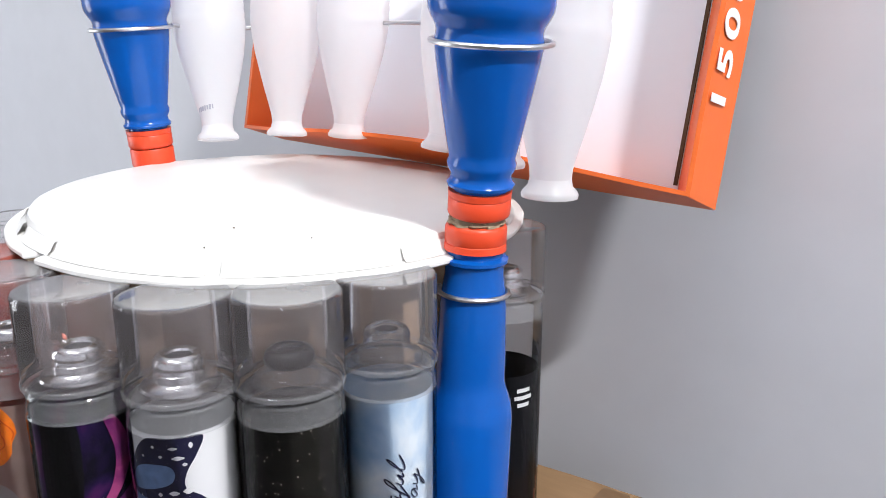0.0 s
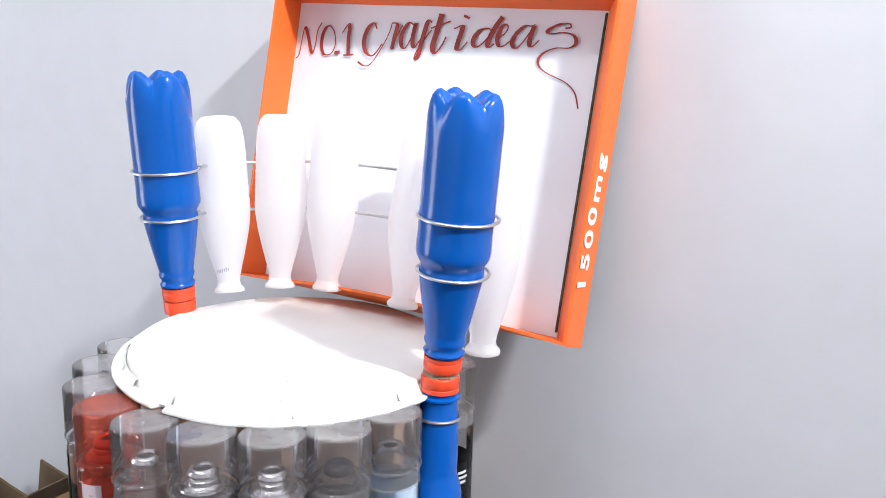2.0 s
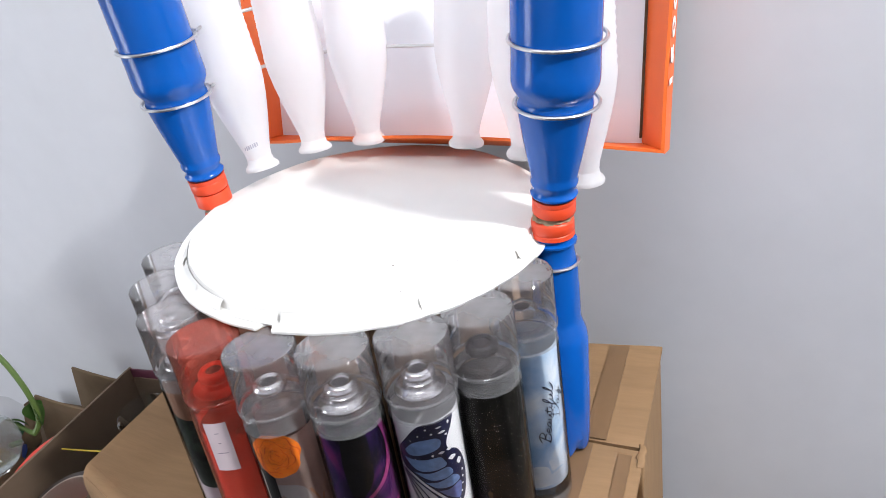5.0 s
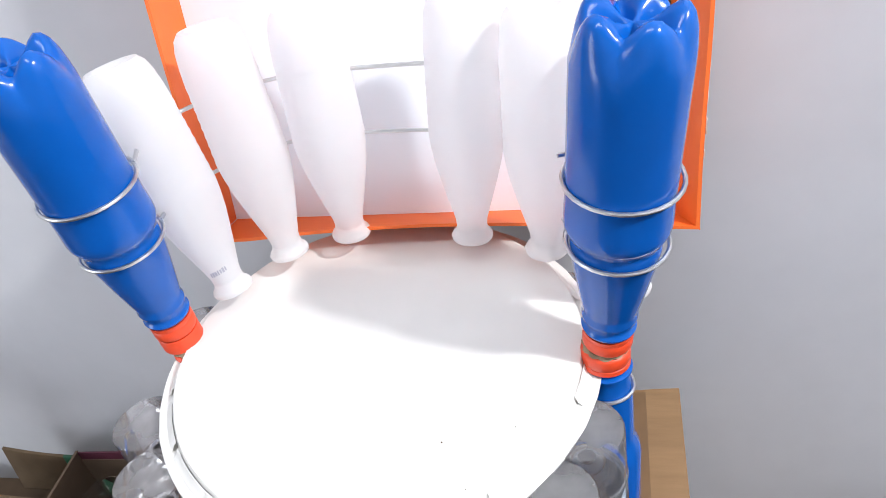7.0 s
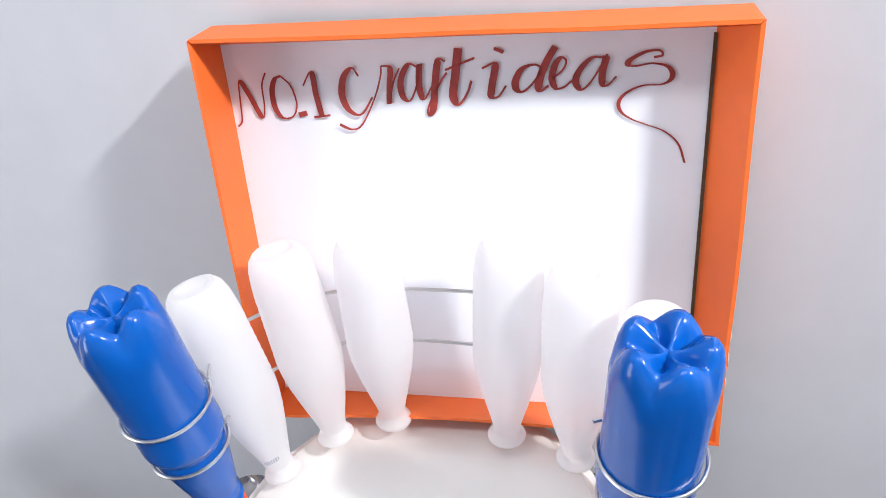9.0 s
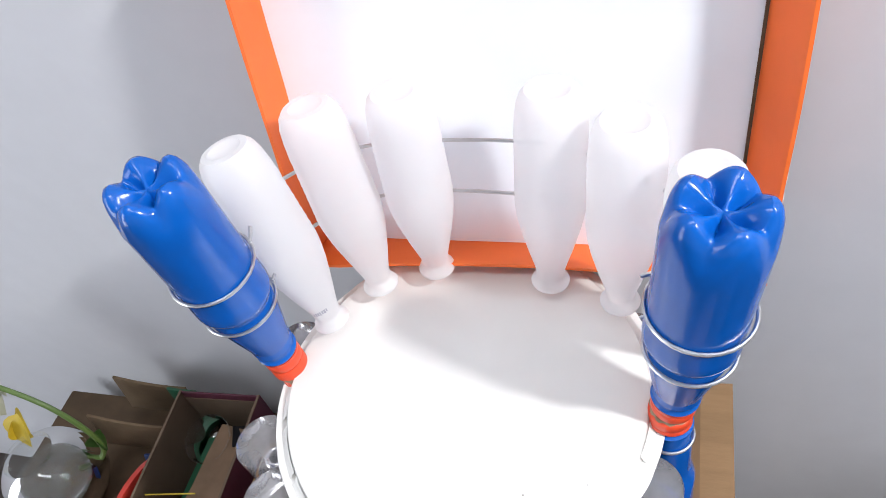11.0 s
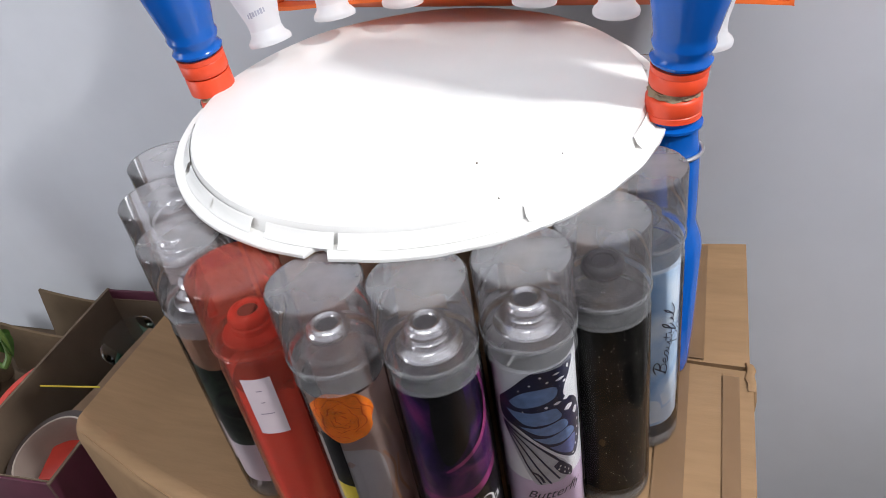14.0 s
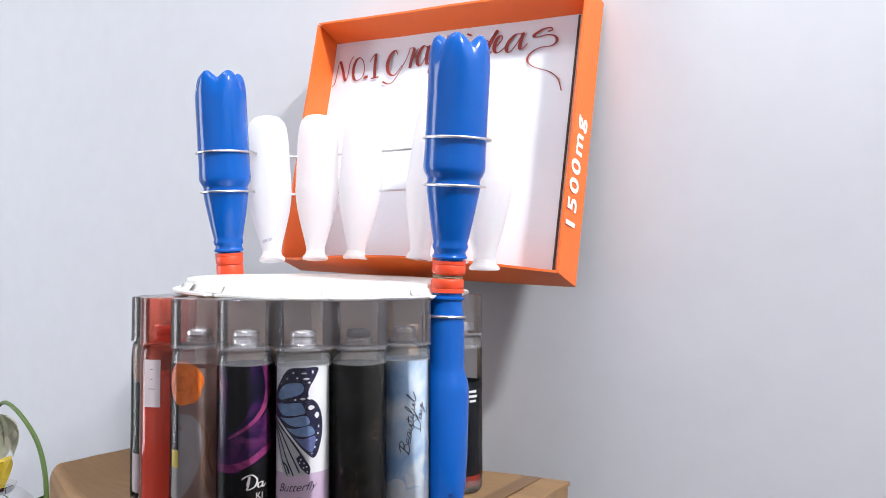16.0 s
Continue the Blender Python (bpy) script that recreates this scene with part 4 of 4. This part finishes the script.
def cap_profile(h):
    return [(0, 0), (0.0128, 0), (0.0142, 0.0008), (0.0147, 0.002), (0.0147, h - 0.004), (0.0143, h - 0.0034), (0.0147, h - 0.003), (0.0149, h), (0.0126, h), (0.0126, h - 0.001)]


def arm(place, k, lean, turn, twist, zcap, label):
    CAPH = 0.0126
    inward, tip, drop = (-0.0088, 2.1, 0.0) if k == 0 else (0.006, 0.0, 0.013)
    low = thing("blue_bottle", Matrix.Translation((place.x + inward, place.y, TOP)) @ pose(0, 0, 0, 0, tip, 0), "blue-painted plastic bottle standing upright under the armrest", "bottle", "blue arm bottles")
    h = zcap - CAPH - 0.0036 - TOP - drop
    neck = h - CAPH
    body = [(r, neck + z + 0.002) for r, z in low_side] + [(r, z) for r, z in [(0.0215, 0.020), (0.0210, 0.011), (0.0200, 0.0055), (0.0180, 0.0015), (0.0150, 0.0), (0.0100, 0.002), (0.0, 0.006)]]
    start = len(low_side)

    def feet(a, i, r, z):
        w = (0.5 + 0.5 * math.cos(5 * a)) ** 0.6
        return (r * (1 - 0.10 * (1 - w)), z + 0.007 * (1 - w)) if i > start and r > 0.011 else (r, z)
    part("body", lathe(body, 60, shape=feet), BLUE, low)
    part("cap", lathe([(r, neck + CAPH - z) for r, z in cap_profile(CAPH)], 48), ORANGE_CAP, low, "orange screw cap")
    part("glue", lathe([(0.0, neck + CAPH - 0.0004), (0.0132, neck + CAPH - 0.0003), (0.0136, neck + CAPH + 0.0008), (0.0126, neck + CAPH + 0.0021), (0.0130, neck + CAPH + 0.0036), (0.0, neck + CAPH + 0.0037)], 36, shape=lambda a, i, r, z: (r * (1 + 0.05 * math.sin(5 * a + 3 * i) + 0.03 * math.sin(11 * a)), z)), CARDEDGE, low, "dried brown glue between the caps")
    up = thing("blue_bottle", Matrix.Translation((place.x, place.y, zcap - CAPH)) @ pose(0, 0, 0, turn, lean, 0) @ pose(0, 0, 0, 0, 0, twist), label, "bottle", "blue arm bottles")
    cap = part("cap", lathe([(r, z) for r, z in cap_profile(CAPH)], 48), ORANGE_CAP, up, "orange screw cap")
    if drop:
        part("seal_ring", lathe([(0.0, -0.0125), (0.0136, -0.0125), (0.0144, -0.0118), (0.0144, -0.0012), (0.0139, -0.0003), (0.0115, -0.0003)], 48), ORANGE_CAP, cap, "orange seal ring under the cap")
    part("body", lathe([(r, z + CAPH - 0.002) for r, z in upper_profile], 90, shape=lobes(5, len(up_side), 0.0080, 0.3)), BLUE, up)
    return up


ARM_R, ARM_L = Vector((-0.203, 0.280, 0)), Vector((-0.4885, 0.284, 0))
up_r = arm(ARM_R, 0, 6.0, 3.7, 20, 0.838, "blue-painted plastic bottle standing upside down as an armrest post")
up_l = arm(ARM_L, 10, 0.7, 5.2, 75, 0.850, "blue-painted plastic bottle standing upside down as an armrest post")

# ---- white backrest bottles ----
wprof = [(0.0118, 0.0), (0.0140, 0.0005), (0.0143, 0.0022), (0.0136, 0.0038), (0.0112, 0.0062), (0.0104, 0.010), (0.0108, 0.0150), (0.0128, 0.023), (0.0158, 0.034), (0.0188, 0.046), (0.0216, 0.058), (0.0236, 0.070), (0.0244, 0.078)]


def milky_profile(deep):
    """The side of a milky bottle whose middle carries eight ribs of the given depth."""
    ribs = []
    for i in range(8):
        z = 0.082 + 0.0062 * i
        ribs += [(0.0246 - 0.0001 * i, z), (0.0246 - deep - 0.0001 * i, z + 0.0031)]
    return wprof + ribs + [(0.0238, 0.133), (0.0230, 0.146), (0.0218, 0.156), (0.0198, 0.1625), (0.0165, 0.1665), (0.0120, 0.1668), (0.0080, 0.1640), (0.0, 0.1625)]


BACK = [(-0.458, 0.318, 0.841), (-0.427, 0.354, 0.843), (-0.385, 0.374, 0.843), (-0.294, 0.367, 0.841), (-0.242, 0.354, 0.837), (-0.190, 0.322, 0.829)]
LEAN_OUT = [(-5.6, -9.0), (-6.2, -3.9), (-3.2, 2.5), (-6.0, 5.5), (-1.0, 4.0), (-1.0, 1.0)]
wneck = mesh_of("neck", lathe(wprof[:6], 44), MILKY)
wbody, wribbed = (mesh_of("body", lathe(milky_profile(deep)[5:], 44), MILKY) for deep in (0.00045, 0.0008))
for (x, y, z), (lx, ly) in zip(BACK, LEAN_OUT):
    ob = thing("milky_bottle", pose(x, y, z, lx, ly, 0), "milky white plastic bottle hung upside down in the backrest", "bottle", "backrest bottles")
    for name, me in (("body", wribbed if (x, y, z) == BACK[-1] else wbody), ("neck", wneck)):
        piece = new(name, me)
        piece.parent = ob
    if (x, y, z) == BACK[0]:
        for i in range(7):
            bars(ob, -92 + 8.0 * i, 0.0205 + 0.0003 * i, (1.0 + 0.25 * (i % 3),), FAINT_INK, 3.0 + 0.6 * (i % 2), r=0.0131)


# ---- wires: two rows through the backrest, looped round the arms ----
def loop(centre, m, r, z, start, sweep, n=30):
    return [m @ Vector((r * math.cos(radians(start + sweep * i / n)), r * math.sin(radians(start + sweep * i / n)), z + 0.0012 * i / n)) for i in range(n + 1)]


ML, MR = up_l.matrix_basis @ pose(0, 0, 0, 0, 0, -75), up_r.matrix_basis @ pose(0, 0, 0, 0, 0, -20)
for name, zl, zr, rl in (("upper", 0.1215, 0.1232, 0.0290), ("lower", 0.0790, 0.0822, 0.0262)):
    wire = thing("backrest_wire", Matrix(), "bent aluminium wire threading the backrest bottles", "wire", "backrest wires")
    zoff = 0.125 if name == "upper" else 0.080
    mid = [pose(x, y, z, lx, ly, 0) @ Vector((0, 0.004, zoff - 0.002)) for (x, y, z), (lx, ly) in zip(BACK, LEAN_OUT)]
    la = loop(None, ML, rl, zl, 45, -360)
    ra = loop(None, MR @ Matrix.Translation((0.0008, 0.0006, 0)), rl + 0.0004, zr - 0.004, 135, 360)
    part("span", tube(spline([la[-1]] + mid + [ra[0]], 10), 0.0014), WIRE, wire)
    part("loop", tube(la, 0.00125), WIRE, wire, "wire loop round the blue bottle")
    tail = ra + [ra[-1] + (ra[-1] - ra[-4]) * 0.7]
    part("loop", tube(tail, 0.00125), WIRE, wire, "wire loop round the blue bottle")
for place, zc, off in ((ARM_R, 0.838, -0.0025), (ARM_L, 0.837, 0.006)):
    tie = thing("tie_wire", Matrix.Translation((place.x + off, place.y, zc - 0.0150 - 0.0355)), "aluminium wire tie round the lower bottle's neck", "wire", "neck tie wires")
    ring = [Vector((0.0168 * math.cos(radians(a)), 0.0168 * math.sin(radians(a)), 0.0012 * math.sin(radians(a * 0.5)))) for a in range(200, 571, 10)]
    part("loop", tube(ring, 0.0012), WIRE, tie)
    part("twist", tube(spline([(-0.0185, -0.004, 0.0), (-0.021, -0.006, 0.001), (-0.024, -0.004, 0.002), (-0.027, 0.002, 0.001)], 6), 0.0013), WIRE, tie)

# ---- clutter beside the carton ----
LOW = 0.395
crate = thing("storage_carton", pose(0, 0, 0), "low brown cardboard carton under the clutter", "carton")
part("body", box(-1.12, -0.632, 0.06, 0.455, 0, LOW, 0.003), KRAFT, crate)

SHOE = pose(-0.757, 0.285, LOW + 0.001, 0, 0, 2.5)
shoe = thing("open_box", SHOE, "open maroon shoebox full of small scraps", "box")
SW, SL, SH, ST = 0.118, 0.25, 0.128, 0.0025
for x0, x1, y0, y1 in ((-SW / 2, -SW / 2 + ST, -SL / 2, SL / 2), (SW / 2 - ST, SW / 2, -SL / 2, SL / 2), (-SW / 2 + ST, SW / 2 - ST, SL / 2 - ST, SL / 2), (-SW / 2 + ST, SW / 2 - ST, -SL / 2, -SL / 2 + ST)):
    outer = part("side", box(x0, x1, y0, y1, 0, SH, 0.0006), MAROON, shoe, "maroon card side")
    lx0, lx1, ly0, ly1 = (x1 - 0.0022, x1 + 0.001, y0, y1) if x1 < 0 and x1 - x0 < 0.01 else (x0 - 0.001, x0 + 0.0022, y0, y1) if x0 > 0 and x1 - x0 < 0.01 else (x0, x1, y0 - 0.001, y0) if y0 > 0 else (x0, x1, y1, y1 + 0.001)
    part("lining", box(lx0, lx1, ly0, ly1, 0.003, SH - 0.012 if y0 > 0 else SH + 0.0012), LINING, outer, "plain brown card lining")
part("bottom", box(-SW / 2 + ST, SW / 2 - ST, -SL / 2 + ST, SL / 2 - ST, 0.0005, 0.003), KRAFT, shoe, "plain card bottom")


def in_shoe(x, y, z, rx=0, ry=0, rz=0):
    return SHOE @ pose(x, y, z, rx, ry, rz)


roll = thing("tape_roll", in_shoe(0.012, -0.070, 0.062, 10, -6, 0), "roll of dark packing tape with a pale paper core", "tape")
part("tape", lathe([(0.038, 0), (0.045, 0), (0.0455, 0.002), (0.0455, 0.040), (0.045, 0.042), (0.038, 0.042)], 40), TAPEBROWN, roll)
part("core", lathe([(0.036, -0.0005), (0.0378, -0.0005), (0.0378, 0.0435), (0.036, 0.0435), (0.036, 0)], 40), TAPEWHITE, roll, "pale card core")
for (x, y, z, w, l, h, rz, ry, mat_, nm, lb) in ((0.018, 0.030, 0.082, 0.050, 0.13, 0.014, -6, 8, TANCARD, "card_scrap", "folded scrap of brown card in the shoebox"), (-0.022, 0.02, 0.060, 0.018, 0.14, 0.014, -4, -12, GREEN, "green_packet", "dark green packet in the shoebox"), (0.034, 0.085, 0.085, 0.03, 0.03, 0.01, 20, 15, BLACK, "black_scrap", "small black plastic scrap"), (0.010, -0.060, 0.056, 0.066, 0.046, 0.016, 15, 10, RED, "red_wrapper", "crumpled red wrapper under the tape roll")):
    bm = box(-w / 2, w / 2, -l / 2, l / 2, 0, h, 0.002)
    bmesh.ops.subdivide_edges(bm, edges=bm.edges, cuts=2, use_grid_fill=True)
    for v in bm.verts:
        v.co += Vector((0, 0, 0.004)) * noise.noise(v.co * 40 + Vector((x * 90, 0, 0)))
    ob = new(nm, mesh_of(nm, bm, mat_))
    ob.matrix_basis = in_shoe(x, y, z, 0, ry, rz)
    tagged(ob, lb, "scrap")
cup = thing("plastic_cup", in_shoe(-0.008, 0.092, 0.028, 14, 0, 0), "clear plastic cup lying among the scraps", "cup")
part("shell", lathe([(0, 0), (0.022, 0), (0.024, 0.002), (0.030, 0.075), (0.0315, 0.077), (0.030, 0.078)], 36), GLASS, cup)
rod = thing("thin_stick", in_shoe(-0.04, -0.012, 0.112, 0, 0, 0), "thin yellow stick across the box", "stick")
part("stick", tube([Vector((-0.014, 0.003, 0)), Vector((0.05, 0.012, -0.004))], 0.0009), YELLOW, rod)

# red plastic sheet leaning on the shoebox
bm = bmesh.new()
pts = spline([(-0.836, 0.345, 0.480), (-0.844, 0.31, 0.500), (-0.852, 0.26, 0.502), (-0.856, 0.19, 0.480)], 8)
prev = None
for p in pts:
    quad = [bm.verts.new(p + Vector(o)) for o in ((0, 0, 0), (0.008, 0, 0.001), (0.016, 0, -0.08), (0.013, 0, -0.08))]
    if prev:
        for i in range(4):
            bm.faces.new((prev[i], prev[(i + 1) % 4], quad[(i + 1) % 4], quad[i]))
    prev = quad
bmesh.ops.recalc_face_normals(bm, faces=bm.faces)
tagged(new("red_sheet", mesh_of("red_sheet", bm, RED)), "curved red plastic sheet leaning on the shoebox", "sheet")


def card_piece(x, y, z, w, h, rx, ry, rz, mat_, name, label):
    bm = box(-w / 2, w / 2, -0.002, 0.002, 0, h, 0.0006)
    bmesh.ops.subdivide_edges(bm, edges=[e for e in bm.edges if e.calc_length() > 0.03], cuts=4, use_grid_fill=True)
    for v in bm.verts:
        v.co.y += 0.008 * math.sin(v.co.x * 16 + x * 9) * v.co.z / max(h, 0.01)
    ob = new(name, mesh_of(name, bm, mat_))
    ob.matrix_basis = pose(x, y, z, rx, ry, rz)
    tagged(ob, label, "card")


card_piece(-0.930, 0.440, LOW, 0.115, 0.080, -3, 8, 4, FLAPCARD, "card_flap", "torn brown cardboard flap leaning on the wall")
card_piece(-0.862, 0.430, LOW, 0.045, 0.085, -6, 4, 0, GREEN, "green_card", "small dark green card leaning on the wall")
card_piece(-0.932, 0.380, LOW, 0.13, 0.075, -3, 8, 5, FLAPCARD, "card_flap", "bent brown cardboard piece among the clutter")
card_piece(-0.880, 0.20, LOW, 0.08, 0.05, -40, 0, -15, BLACK, "dark_packet", "dark packet lying in the clutter")
card_piece(-0.878, 0.335, LOW, 0.035, 0.045, -35, 0, 10, NAVY_CARD, "blue_packet", "small blue packet beside the shoebox")

# glass ball vase with a drooping cream flower
VX, VY = -0.998, 0.296
vase = thing("glass_vase", pose(VX, VY, LOW), "round clear glass vase with a drooping cream flower", "vase")
part("globe", lathe([(0, 0.002), (0.026, 0.0), (0.034, 0.004), (0.052, 0.018), (0.063, 0.038), (0.067, 0.060), (0.064, 0.082), (0.054, 0.102), (0.040, 0.115), (0.030, 0.120), (0.033, 0.127)], 48), GLASS, vase, "clear glass globe")
part("water", lathe([(0, 0.004), (0.033, 0.0055), (0.051, 0.019), (0.0615, 0.038), (0.0655, 0.060), (0, 0.0605)], 40), GLASS, vase, "water in the vase")
STEM_LINE = [(0.020, 0.020, 0.05), (0.050, 0.030, 0.060), (0.068, 0.040, 0.085), (0.066, 0.043, 0.130), (0.044, 0.044, 0.180), (0.000, 0.044, 0.217), (-0.045, 0.042, 0.236), (-0.075, 0.040, 0.222)]
part("stem", tube(spline(STEM_LINE, 8), 0.0042, taper=lambda t: 1 - 0.3 * t), STEM, vase, "green flower stem")


def leaf(parent, place, length, width, rx, rz, mat_, name):
    bm = bmesh.new()
    rows = []
    for i in range(9):
        t = i / 8
        w = width * math.sin(math.pi * t ** 0.8) * 0.5 + 0.0004
        bend = -0.35 * length * t * t
        rows.append([bm.verts.new((sx * w, length * t, bend + 0.25 * abs(sx) * w)) for sx in (-1, -0.5, 0, 0.5, 1)])
    for a, c in zip(rows, rows[1:]):
        for j in range(4):
            bm.faces.new((a[j], a[j + 1], c[j + 1], c[j]))
    bmesh.ops.solidify(bm, geom=bm.faces[:], thickness=0.0006)
    return part(name, bm, mat_, parent, m=Matrix.Translation(place) @ pose(0, 0, 0, rx, 0, rz))


leaf(vase, (0.066, 0.042, 0.112), 0.036, 0.026, -60, 70, LEAF, "leaf")
leaf(vase, (0.067, 0.042, 0.108), 0.034, 0.022, -72, -60, LEAF, "leaf")
leaf(vase, (-0.020, 0.040, 0.158), 0.056, 0.050, -50, 170, YELLOW, "withered_petal")
leaf(vase, (-0.030, 0.040, 0.152), 0.050, 0.044, -60, 110, YELLOW, "withered_petal")
for i in range(14):
    leaf(vase, (-0.070, 0.040, 0.218), 0.074 - 0.0016 * i, 0.048, -50 - 2.6 * i, 137.5 * i, PETAL, "petal")

# dark chest by the wall
chest = thing("dark_chest", pose(-0.057, 0.281, 0, 0, 0, 32.5), "dark stained wooden chest standing near the wall", "chest")
part("body", box(0.004, 0.286, -0.456, -0.004, 0.012, 0.404, 0.004), DARKWOOD, chest)
part("lid", box(0, 0.29, -0.46, 0, 0.4045, 0.42, 0.003), DARKWOOD, chest, "dark wooden lid")
for x in (0.03, 0.26):
    for y in (-0.43, -0.03):
        part("foot", lathe([(0.0, 0), (0.014, 0), (0.016, 0.004), (0.016, 0.012)], 16, m=Matrix.Translation((x, y, 0))), DARKWOOD, chest)
